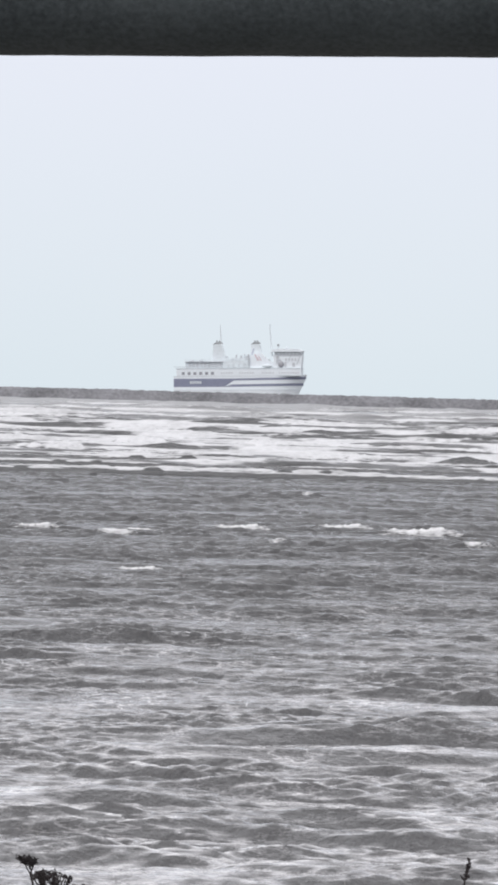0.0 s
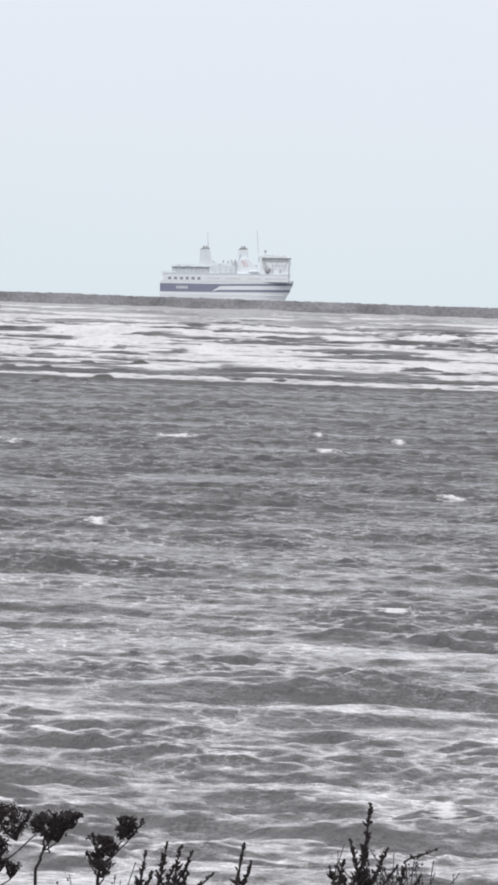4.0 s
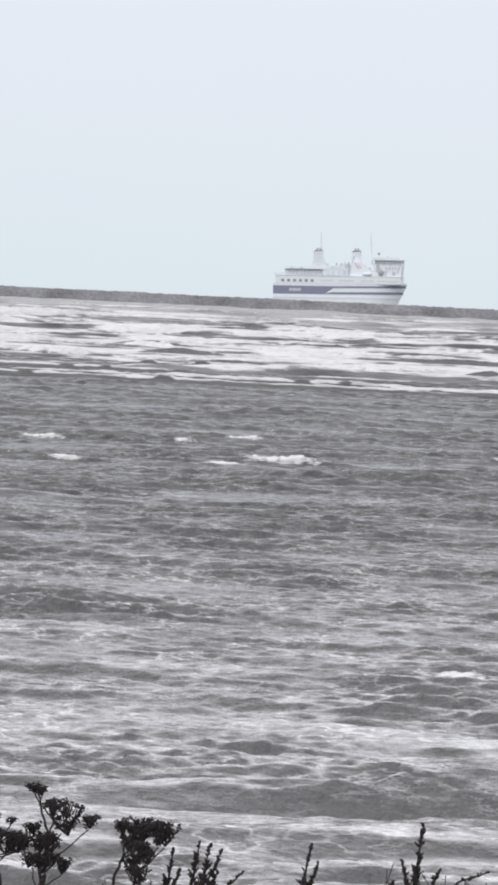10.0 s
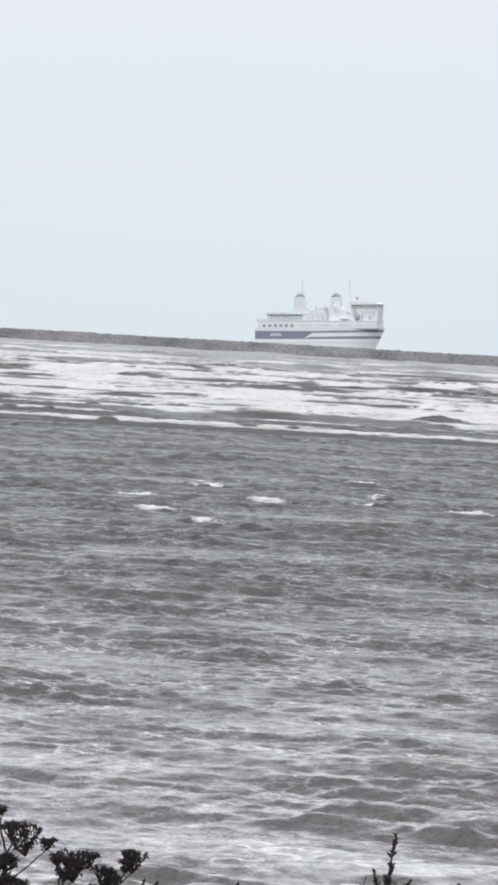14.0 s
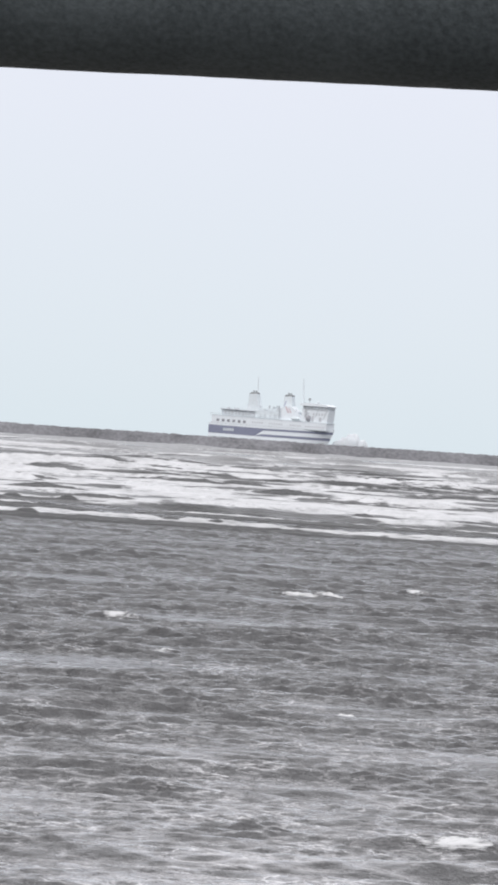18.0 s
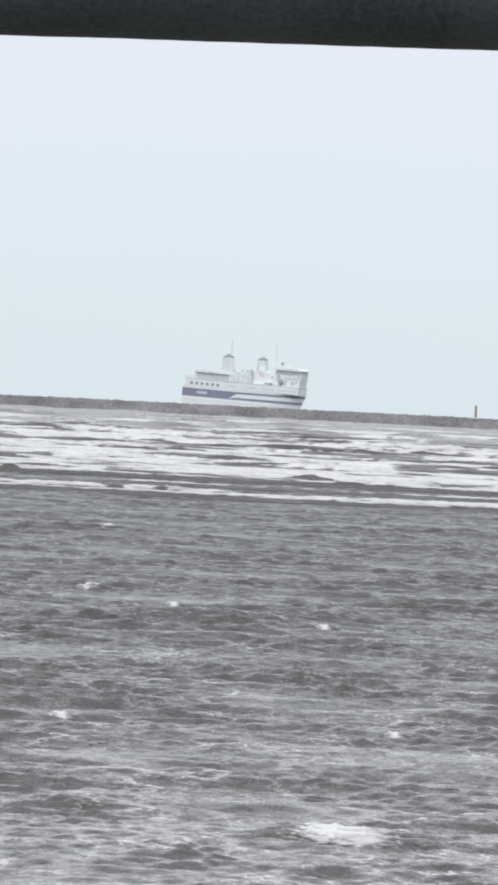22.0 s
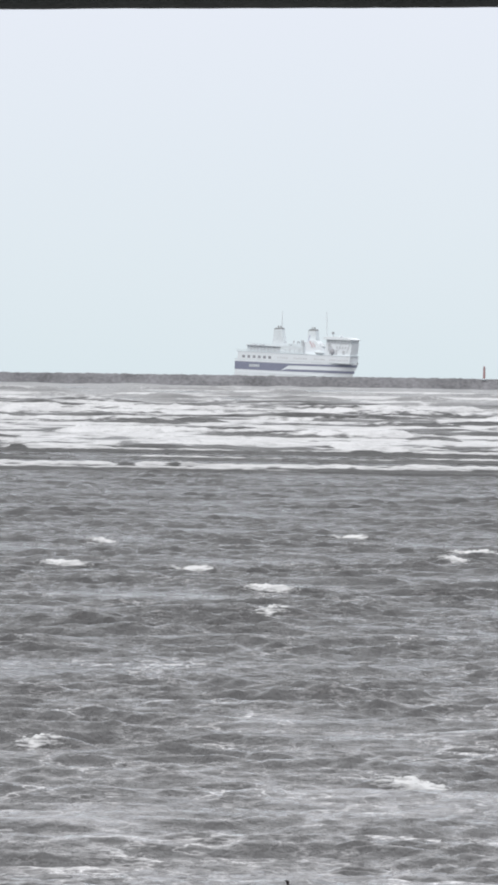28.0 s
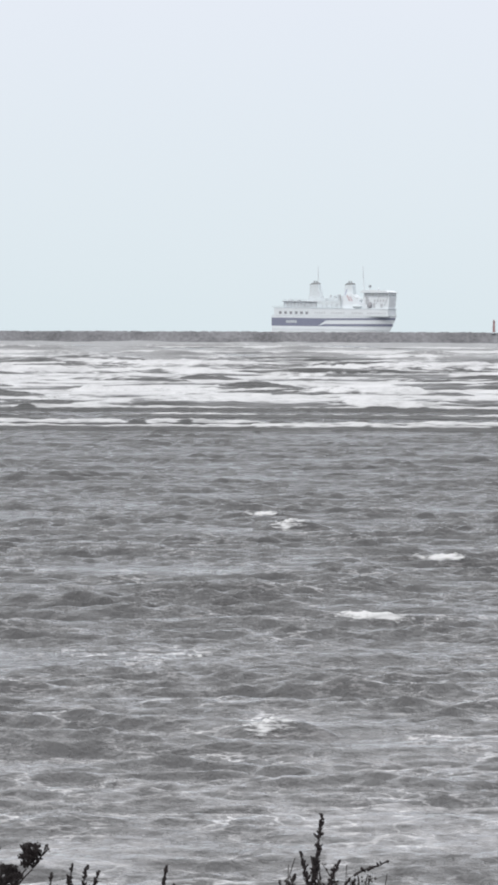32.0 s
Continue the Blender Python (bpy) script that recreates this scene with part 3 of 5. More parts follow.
# ---------------------------------------------------------------- shore, breakwater, beacon
def ground_height(x, y):
    if y < 5.0:
        z = 3.45
    elif y < 30:
        z = 3.45 - 4.4 * ((y - 5) / 25) ** 0.8
    else:
        z = -0.95 - 0.02 * (y - 30)
    return z + 0.06 * noise.noise((x * 0.4, y * 0.4, 0)) + 0.03 * noise.noise((x * 1.7, y * 1.7, 3))


_xs = np.concatenate([-np.geomspace(4800, 12, 30), np.linspace(-11, 11, 56), np.geomspace(12, 4800, 30)])
_ys = np.concatenate([-np.geomspace(4800, 12, 30), np.linspace(-11, 36, 110), np.array([50.0, 80.0])])
_G = np.array([[(x, y, ground_height(x, y)) for x in _xs] for y in _ys])
tagged(new("ground", grid_mesh("ground", _G, SAND)), "sandy shore bank sloping down to the sea", "ground", kind="structure")


def breakwater():
    root = new("breakwater")
    root.location = (0, 2100, 0)
    tagged(root, "long low breakwater of grey boulders across the bay", "breakwater", kind="structure")
    xs = np.arange(-900, 320, 0.9)
    prof = ((-11, -1.5), (-9.6, -0.4), (-8.6, 0.4), (-7.6, 1.1), (-6.6, 1.9), (-5.6, 2.7), (-4.6, 3.5), (-3.6, 4.3), (-2.6, 5.0), (-1.6, 5.5), (-0.6, 5.85), (1.2, 5.85), (4, 3.2), (9, -1.5))
    P = []
    for x in xs:
        row = []
        for j, (y, z) in enumerate(prof):
            k = 0.45 * noise.noise((x * 0.22, y * 0.5, 1.0)) + 0.62 * noise.cell_vector((x * 0.5 + 0.3 * y, y * 0.6, 4.0)).x - 0.2 + 0.35 * noise.noise((x * 0.02, 0, 9.0))
            row.append((x, y + 0.8 * k, z + (k * 0.75 if j not in (0, 13) else 0)))
        P.append(row)
    part("mound", grid_mesh("mound", np.array(P), ROCK, False), None, root)


def beacon():
    root = new("harbour_beacon")
    root.location = (0, 2097.5, 5.4)
    tagged(root, "slim red harbour beacon tower on the breakwater", "beacon")
    bm = bmesh.new()
    tube(bm, [(0, 0, 0), (0, 0, 0.5), (0, 0, 0.55), (0, 0, 0.8)], [1.2, 1.2, 0.9, 0.9], 14)
    part("plinth", bm, PALE_GREY, root, "grey concrete plinth")
    bm = bmesh.new()
    tube(bm, [(0, 0, 0.8), (0, 0, 3.6), (0, 0, 6.9)], [0.78, 0.70, 0.62], 14)
    part("tower", bm, BEACON_RED, root)
    bm = bmesh.new()
    tube(bm, [(0, 0, 6.9), (0, 0, 7.05)], [0.95, 0.95], 14)
    part("gallery", bm, BEACON_RED, root)
    bm = bmesh.new()
    tube(bm, [(0, 0, 7.05), (0, 0, 7.9), (0, 0, 8.3)], [0.42, 0.42, 0.1], 12)
    part("lantern", bm, BEACON_RED, root)


breakwater()
beacon()


# ---------------------------------------------------------------- the ferry (x from stern to bow, the seen side at -y)
def ferry():
    root = new("ferry")
    tagged(root, "white car ferry with blue hull stripes and two funnels under way", "ferry")
    W = 8.0
    # hull: waterlines narrowing at the bow, with flare
    zs = (-3.0, 0.0, 4.0, 8.6, 14.4, 16.0)
    tip = (84.5, 86.5, 88.2, 90.5, 93.2, 93.6)
    P = []
    for z, tp in zip(zs, tip):
        row = []
        for u in np.linspace(0, 1, 24):
            x = u * tp
            w = W * (1 - max(0, (u - 0.72) / 0.28) ** 2.2) * (0.9 if z < 0 else 1)
            row.append((x, -w, z))
        for u in np.linspace(1, 0, 24):
            x = u * tp
            w = W * (1 - max(0, (u - 0.72) / 0.28) ** 2.2) * (0.9 if z < 0 else 1)
            row.append((x, w, z))
        row.append(row[0])
        P.append(row)
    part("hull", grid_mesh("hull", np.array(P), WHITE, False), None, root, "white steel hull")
    bm = bmesh.new()
    prism(bm, [(0, 15.9), (70, 15.9), (70, 16.05), (0, 16.05)], -W, W)
    part("main_deck", bm, DECK_GREY, root)

    def side_y(x, z):
        tp = np.interp(z, zs, tip)
        u = x / tp
        return -W * (1 - max(0, (u - 0.72) / 0.28) ** 2.2)

    def band(name, top, bottom, x0, x1, mat, label, proud=0.06):
        """A painted band that follows the hull's side between two height lines."""
        n = 40
        rows = [[], [], [], []]
        for i in range(n + 1):
            x = x0 + (x1 - x0) * i / n
            zt, zb = top(x), bottom(x)
            for r, z, d in ((0, zt, 0.1), (1, zt, -proud), (2, zb, -proud), (3, zb, 0.1)):
                rows[r].append((x, side_y(min(x, np.interp(z, zs, tip)), z) + d, z))
        part(name, grid_mesh(name, np.array(rows), mat, False), None, root, label)

    diag = lambda a, b: (lambda x: a if x < 36 else (b if x > 43 else a + (b - a) * (x - 36) / 7))
    band("blue_band", lambda x: 14.4, diag(8.6, 13.2), 0.0, 43.0, BLUE, "broad blue band, paled for haze")
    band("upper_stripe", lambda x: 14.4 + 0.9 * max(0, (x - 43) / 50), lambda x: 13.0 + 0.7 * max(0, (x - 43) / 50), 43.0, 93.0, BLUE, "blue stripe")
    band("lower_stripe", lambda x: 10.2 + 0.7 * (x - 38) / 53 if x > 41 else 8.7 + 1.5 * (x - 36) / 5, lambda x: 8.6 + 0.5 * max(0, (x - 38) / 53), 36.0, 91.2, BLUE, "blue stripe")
    # unreadable pale lettering on the band
    bm = bmesh.new()
    for i in range(5):
        box(bm, 11.5 + i * 1.7, 12.9 + i * 1.7, -W - 0.14, -W - 0.05, 10.8, 12.7)
    part("hull_lettering", bm, PALE_GREY, root, "pale bars of lettering")
    # rubbing strake
    band("rubbing_strake", lambda x: 6.6, lambda x: 6.2, 0.0, 88.0, GREY_WHITE, "", 0.25)
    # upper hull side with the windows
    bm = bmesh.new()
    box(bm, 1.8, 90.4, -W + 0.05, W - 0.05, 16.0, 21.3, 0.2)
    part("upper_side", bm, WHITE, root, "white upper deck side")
    bm = bmesh.new()
    box(bm, 1.2, 90.9, -W - 0.15, W + 0.15, 21.3, 21.75, 0.1)
    part("promenade_edge", bm, GREY_WHITE, root)
    for i in range(6):
        bm = bmesh.new()
        box(bm, 5.6 + i * 4.15, 8.0 + i * 4.15, -W - 0.02, -W + 0.2, 17.0, 19.2, 0.12)
        part("window", bm, GLASS_DARK, root, "dark square side window")
    for x0, x1, n in ((33.5, 42.5, 5), (46.5, 57.5, 6), (62.5, 71.5, 6), (74.5, 89.5, 9)):
        for i in range(n):
            a = x0 + (x1 - x0) * i / n
            bm = bmesh.new()
            box(bm, a, a + 0.62 * (x1 - x0) / n, -W - 0.02, -W + 0.2, 17.7, 19.0, 0.08)
            part("window", bm, GLASS_PALE, root)
    # open aft deck with its rail
    bm = bmesh.new()
    for i in range(7):
        box(bm, 0.6 + i * 1.4, 0.75 + i * 1.4, -W, -W + 0.12, 21.7, 23.0)
    box(bm, 0.4, 10.0, -W, -W + 0.12, 22.9, 23.1)
    box(bm, 0.4, 10.0, -W + 0.02, -W + 0.08, 22.2, 22.35)
    part("aft_rail", bm, PALE_GREY, root)
    bm = bmesh.new()
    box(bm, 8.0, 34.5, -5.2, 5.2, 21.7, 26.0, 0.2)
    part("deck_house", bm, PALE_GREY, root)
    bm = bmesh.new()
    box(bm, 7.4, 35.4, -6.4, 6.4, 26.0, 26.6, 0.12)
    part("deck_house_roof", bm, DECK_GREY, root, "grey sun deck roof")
    # flat grey panels put in for the shade inside the openings
    for i in range(9):
        bm = bmesh.new()
        box(bm, 10.2 + i * 2.7, 12.2 + i * 2.7, -5.32, -5.1, 22.5, 25.3, 0.1)
        part("opening_shade_panel", bm, DECK_GREY, root, "grey panel standing for the shade under the sun deck")
    for x in (9, 14, 19, 24, 29, 34):
        bm = bmesh.new()
        tube(bm, [(x, -6.1, 21.7), (x, -6.1, 26.0)], 0.16, 6)
        part("deck_post", bm, PALE_GREY, root)
    bm = bmesh.new()
    for i in range(14):
        box(bm, 8.2 + i * 2.0, 8.32 + i * 2.0, -6.3, -6.2, 26.6, 27.7)
    box(bm, 8.2, 34.4, -6.32, -6.18, 27.6, 27.75)
    part("sun_deck_rail", bm, PALE_GREY, root)

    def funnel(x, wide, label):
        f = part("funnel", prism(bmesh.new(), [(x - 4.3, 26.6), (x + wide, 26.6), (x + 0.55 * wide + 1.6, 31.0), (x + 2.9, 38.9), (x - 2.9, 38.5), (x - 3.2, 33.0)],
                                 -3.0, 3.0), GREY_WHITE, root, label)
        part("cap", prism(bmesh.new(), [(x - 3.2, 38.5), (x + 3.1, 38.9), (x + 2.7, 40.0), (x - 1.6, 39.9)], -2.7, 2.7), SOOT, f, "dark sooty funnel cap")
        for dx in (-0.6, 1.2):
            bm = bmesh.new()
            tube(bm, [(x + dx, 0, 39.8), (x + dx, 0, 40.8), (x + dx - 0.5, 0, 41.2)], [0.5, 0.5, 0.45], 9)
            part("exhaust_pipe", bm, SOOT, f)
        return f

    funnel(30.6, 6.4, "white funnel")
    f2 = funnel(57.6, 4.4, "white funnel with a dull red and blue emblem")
    part("emblem", prism(bmesh.new(), [(56.9, 31.4), (57.9, 31.4), (60.6, 27.0), (59.0, 27.0)], -5.3, -5.18), LOGO_RED, f2)
    part("emblem", prism(bmesh.new(), [(59.4, 30.6), (60.2, 30.4), (62.2, 27.0), (61.2, 27.0)], -5.3, -5.18), LOGO_RED, f2)
    part("emblem", prism(bmesh.new(), [(54.6, 31.0), (55.6, 31.0), (56.9, 35.6), (56.0, 35.6)], -3.08, -2.98), LOGO_BLUE, f2)

    def mast(x, z0, z1, lean):
        m = part("mast", tube(bmesh.new(), [(x, 0, z0), (x + lean * 0.5, 0, (z0 + z1) / 2), (x + lean, 0, z1)], [0.62, 0.48, 0.26], 8), GREY_WHITE, root)
        for k, w in ((0.45, 1.6), (0.65, 1.1)):
            z = z0 + (z1 - z0) * k
            part("yard", tube(bmesh.new(), [(x + lean * k, -w, z), (x + lean * k, w, z)], 0.1, 6), GREY_WHITE, m)

    mast(33.2, 26.6, 52.0, -0.8)
    mast(69.0, 30.0, 52.5, -1.6)
    # midships houses
    bm = bmesh.new()
    box(bm, 34.6, 53.0, -6.0, 6.0, 21.7, 27.2, 0.25)
    part("mid_house", bm, GREY_WHITE, root)
    bm = bmesh.new()
    box(bm, 36.0, 52.5, -4.5, 4.5, 27.2, 29.0, 0.25)
    part("mid_house_top", bm, GREY_WHITE, root)
    for i, (x, w) in enumerate(((38.2, 1.2), (41.5, 1.6), (45.4, 1.2), (49.0, 2.2))):
        bm = bmesh.new()
        box(bm, x, x + w, -6.06, -5.8, 22.2, 24.5 + 0.4 * (i % 2), 0.06)
        part("door" if i % 2 else "vent", bm, PALE_GREY, root)
    bm = bmesh.new()
    tube(bm, [(44.0, -3.2, 29.0), (44.0, -3.2, 30.4), (44.6, -3.2, 30.9)], [0.6, 0.6, 0.75], 9)
    part("ventilator", bm, DECK_GREY, root)
    bm = bmesh.new()
    tube(bm, [(49.8, -3.2, 29.0), (49.8, -3.2, 31.0), (50.3, -3.2, 31.4)], [0.5, 0.5, 0.65], 9)
    part("ventilator", bm, PALE_GREY, root)
    part("funnel_house", prism(bmesh.new(), [(52.5, 21.7), (71.0, 21.7), (70.5, 25.5), (67.5, 26.5), (62.0, 31.5), (60.2, 32.4), (52.5, 30.0)], -5.2, 5.2),
         WHITE, root, "white sloping casing before the funnel")
    part("davit", tube(bmesh.new(), [(53.4, -6.6, 21.7), (53.4, -7.0, 28.0), (53.0, -7.4, 31.5)], [0.3, 0.5, 0.55], 6), DECK_GREY, root)
    bm = bmesh.new()
    bmesh.ops.create_uvsphere(bm, u_segments=16, v_segments=9, radius=1.0, matrix=Matrix.Translation((66.0, -7.0, 23.2)) @ Matrix.Diagonal((3.6, 1.3, 1.25, 1)))
    part("lifeboat", bm, GREY_WHITE, root, "pale covered lifeboat", True)
    bm = bmesh.new()
    bmesh.ops.create_uvsphere(bm, u_segments=16, v_segments=9, radius=1.0, matrix=Matrix.Translation((76.0, -7.2, 24.4)) @ Matrix.Diagonal((1.9, 1.2, 2.4, 1)))
    part("rescue_boat", bm, BOAT_ORANGE, root, "rescue boat hung upright, colour paled for haze", True)
    part("davit", tube(bmesh.new(), [(74.0, -6.8, 21.7), (74.0, -7.0, 27.0), (75.6, -7.3, 28.2)], 0.25, 6), DECK_GREY, root)
    # clutter on the midships deck, and grey panels that stand for shade under the wheelhouse
    for x0, x1, z0, z1, y in ((36.5, 38.2, 29.0, 30.2, -4.2), (40.6, 42.6, 27.2, 28.6, -5.4), (46.6, 48.2, 29.0, 30.6, -4.0), (50.6, 52.4, 27.2, 30.2, -5.0),
                              (63.5, 65.0, 26.8, 29.5, -4.0), (66.6, 68.2, 26.2, 28.0, -4.6), (11.0, 13.5, 26.6, 27.6, -3.0), (17.5, 20.5, 26.6, 27.5, -4.0)):
        bm = bmesh.new()
        box(bm, x0, x1, y, y + 2.2, z0, z1, 0.12)
        part("deck_locker", bm, PALE_GREY, root)
    bm = bmesh.new()
    for i in range(10):
        box(bm, 36.0 + i * 1.8, 36.12 + i * 1.8, -7.7, -7.6, 21.7, 23.0)
    box(bm, 36.0, 52.4, -7.72, -7.58, 22.9, 23.05)
    box(bm, 36.0, 52.4, -7.7, -7.6, 22.3, 22.4)
    part("promenade_rail", bm, PALE_GREY, root)
    # no hollows here: the shade is the panels' darker grey
    for x0, x1, z0, z1 in ((72.6, 74.8, 24.6, 30.0), (78.2, 80.0, 22.2, 26.0), (84.0, 86.0, 22.4, 25.4)):
        bm = bmesh.new()
        box(bm, x0, x1, -6.9, -6.7, z0, z1, 0.08)
        part("recess_shade_panel", bm, DECK_GREY, root, "grey panel standing for the shade under the wheelhouse")
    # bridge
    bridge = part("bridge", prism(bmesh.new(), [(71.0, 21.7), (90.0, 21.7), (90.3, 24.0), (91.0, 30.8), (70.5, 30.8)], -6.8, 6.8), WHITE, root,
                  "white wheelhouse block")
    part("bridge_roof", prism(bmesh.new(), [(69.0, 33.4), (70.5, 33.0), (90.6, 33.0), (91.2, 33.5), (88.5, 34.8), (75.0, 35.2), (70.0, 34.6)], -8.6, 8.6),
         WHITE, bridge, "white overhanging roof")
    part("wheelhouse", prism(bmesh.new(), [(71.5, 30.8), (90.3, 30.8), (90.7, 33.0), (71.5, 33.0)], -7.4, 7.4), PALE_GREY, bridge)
    for i in range(7):
        a = 72.2 + i * 2.6
        bm = bmesh.new()
        box(bm, a, a + 2.0, -7.5, -7.2, 31.0, 32.8, 0.08)
        part("bridge_window", bm, BRIDGE_GLASS, bridge)
    for i in range(5):
        a = 79.0 + i * 2.2
        bm = bmesh.new()
        box(bm, a, a + 1.3, -6.88, -6.6, 26.6, 28.4, 0.06)
        part("cabin_window", bm, GLASS_PALE, bridge)
    for i in range(6):
        bm = bmesh.new()
        box(bm, 90.3, 90.75, -6.9 + i * 2.35, -5.1 + i * 2.35, 31.1, 32.7, 0.08)
        part("bridge_window", bm, BRIDGE_GLASS, bridge)
    part("bridge_brace", prism(bmesh.new(), [(86.5, 24.0), (87.6, 24.0), (90.4, 30.6), (89.4, 30.6)], -6.95, -6.7), PALE_GREY, bridge)
    part("bridge_brace", prism(bmesh.new(), [(80.4, 25.0), (81.0, 25.0), (83.2, 30.6), (82.6, 30.6)], -6.95, -6.7), PALE_GREY, bridge)
    part("radar_mast", tube(bmesh.new(), [(73.6, -1, 35.0), (73.6, -1, 37.0)], [0.5, 0.4], 8), PALE_GREY, bridge)
    bm = bmesh.new()
    box(bm, 72.9, 74.3, -2.0, 0.0, 37.0, 38.6, 0.2)
    part("radar", bm, SOOT, bridge, "dark radar scanner")
    bm = bmesh.new()
    bmesh.ops.create_uvsphere(bm, u_segments=14, v_segments=8, radius=1.0, matrix=Matrix.Translation((79.5, 1.0, 35.8)))
    part("radar_dome", bm, PALE_GREY, bridge, "", True)
    # foredeck bulwark
    part("bow_bulwark", prism(bmesh.new(), [(88.0, 16.0), (93.2, 16.0), (93.6, 17.0), (88.0, 16.8)], -1.2, 1.2), WHITE, root)
    return root


FERRY = ferry()


def spray(plumes, label, seed, torn):
    """Thrown-up water. plumes: (dx, dz, half width, height), each a ragged cloud that frays towards its top."""
    root = new("spray")
    tagged(root, label, "spray")
    for dx, dz, half, tall in plumes:
        bm = bmesh.new()
        bmesh.ops.create_icosphere(bm, subdivisions=5, radius=1.0)
        for v in bm.verts:
            p = v.co.copy()
            up = max(0.0, p.z)
            k = 1 + torn * fbm(p.x * 1.3 + dx, p.y * 1.3, p.z * 1.3 + seed, 3)
            v.co = (dx + half * k * p.x + 0.25 * half * up, 0.6 * half * k * p.y, dz + tall * k * p.z)
        part("plume", bm, SPRAY, root, "", True)
    return root


BOW_SPRAY = spray(((4, 0, 7, 9.0), (11, 0, 7, 11.0), (17, 0, 6, 7.5)), "white burst of spray thrown up before the ferry's bow", 5, 0.22)
ROCK_SPRAY = spray(((0, 0, 2.4, 1.3), (4, 0, 0.7, 2.6), (7, 0, 1.2, 1.5)), "white spray of a wave bursting on the breakwater", 6, 0.55)


# ---------------------------------------------------------------- the rail over the bank
def rail():
    root = new("shelter_rail")
    root.location = (0, 4.0, 3.4)
    root.rotation_euler = (0, 0, 0)
    tagged(root, "dark weathered round rail on two posts above the bank", "rail")
    z0 = 5.0 + 0.3805 + 0.085 - 3.4
    slope = -0.012
    n = 240
    pts = [(-2.6 + 5.2 * i / n, 0, z0 - slope * (-2.6 + 5.2 * i / n + 0.40)) for i in range(n + 1)]
    bm = bmesh.new()
    tube(bm, pts, [0.085 + 0.0006 * noise.noise((p[0] * 9, 0, 2)) + 0.0005 * noise.noise((p[0] * 70, 0, 5)) for p in pts], 40)
    part("crossbar", bm, RAIL, root, "dark round crossbar", True)
    for x in (-2.4, 2.4):
        bm = bmesh.new()
        tube(bm, [(x, 0.02, -0.3), (x, 0.02, 1.0), (x, 0.02, z0 - slope * (x + 0.4))], [0.07, 0.068, 0.066], 18)
        part("post", bm, RAIL, root)


rail()


# ---------------------------------------------------------------- withered plants on the bank
def corymb(rng, top, spread):
    """A dense uneven cluster of small withered flower heads, widest at the top, on branchlets that meet below it."""
    bm = bmesh.new()
    top = Vector(top)
    base = top + Vector((rng.uniform(-0.4, 0.4) * spread, 0, -spread * 1.45))
    forks = [top + Vector((spread * 0.55 * math.cos(1.257 * q + 0.3), spread * 0.45 * math.sin(1.257 * q + 0.3), -spread * rng.uniform(0.55, 0.85)))
             for q in range(5)]
    for p in forks:
        tube(bm, [base, (base + p) / 2 + Vector((0.1 * (p.x - base.x), 0, -0.05 * spread)), p], [0.0012, 0.0010, 0.0009], 5, False)
    for c in range(max(3, int(spread / 0.00042))):
        a, low = rng.random() * 6.283, rng.random() ** 2.2
        d = spread * math.sqrt(rng.random()) * (1 - 0.55 * low)
        hub = top + Vector((d * math.cos(a) + 0.5 * low * (base.x - top.x), 0.8 * d * math.sin(a),
                            0.35 * spread * noise.noise((top.x * 90 + 60 * d * math.cos(a), top.z * 9, a)) - 1.15 * low * spread))
        foot = min(forks, key=lambda p: (p - hub).length)
        tube(bm, [foot, (foot + hub) / 2 + Vector((0.12 * (hub.x - foot.x), 0, -0.05 * spread)), hub], [0.0009, 0.0007, 0.0006], 4, False)
        w = rng.uniform(0.003, 0.0055)
        for k in range(10):
            b, e = rng.random() * 6.283, w * math.sqrt(rng.random())
            p = hub + Vector((e * math.cos(b), e * math.sin(b), rng.uniform(-0.0015, 0.0025) - 0.4 * e * e / w))
            q = rng.uniform(0.0006, 0.0014)
            bmesh.ops.create_icosphere(bm, subdivisions=1, radius=1.0, matrix=Matrix.Translation(p) @ Euler((b, e, 0)).to_matrix().to_4x4() @ Matrix.Diagonal((q, q, q * 0.8, 1)))
    return bm


def bowed(rng, points, steps=4, wild=0.0016):
    """A crooked line through points."""
    out = [Vector(points[0])]
    for a, b in zip(points, points[1:]):
        a, b = Vector(a), Vector(b)
        for i in range(1, steps + 1):
            k = i / steps
            j = wild if k < 1 else 0
            out.append(a.lerp(b, k) + Vector((rng.uniform(-j, j), rng.uniform(-j, j), 0)))
    return out


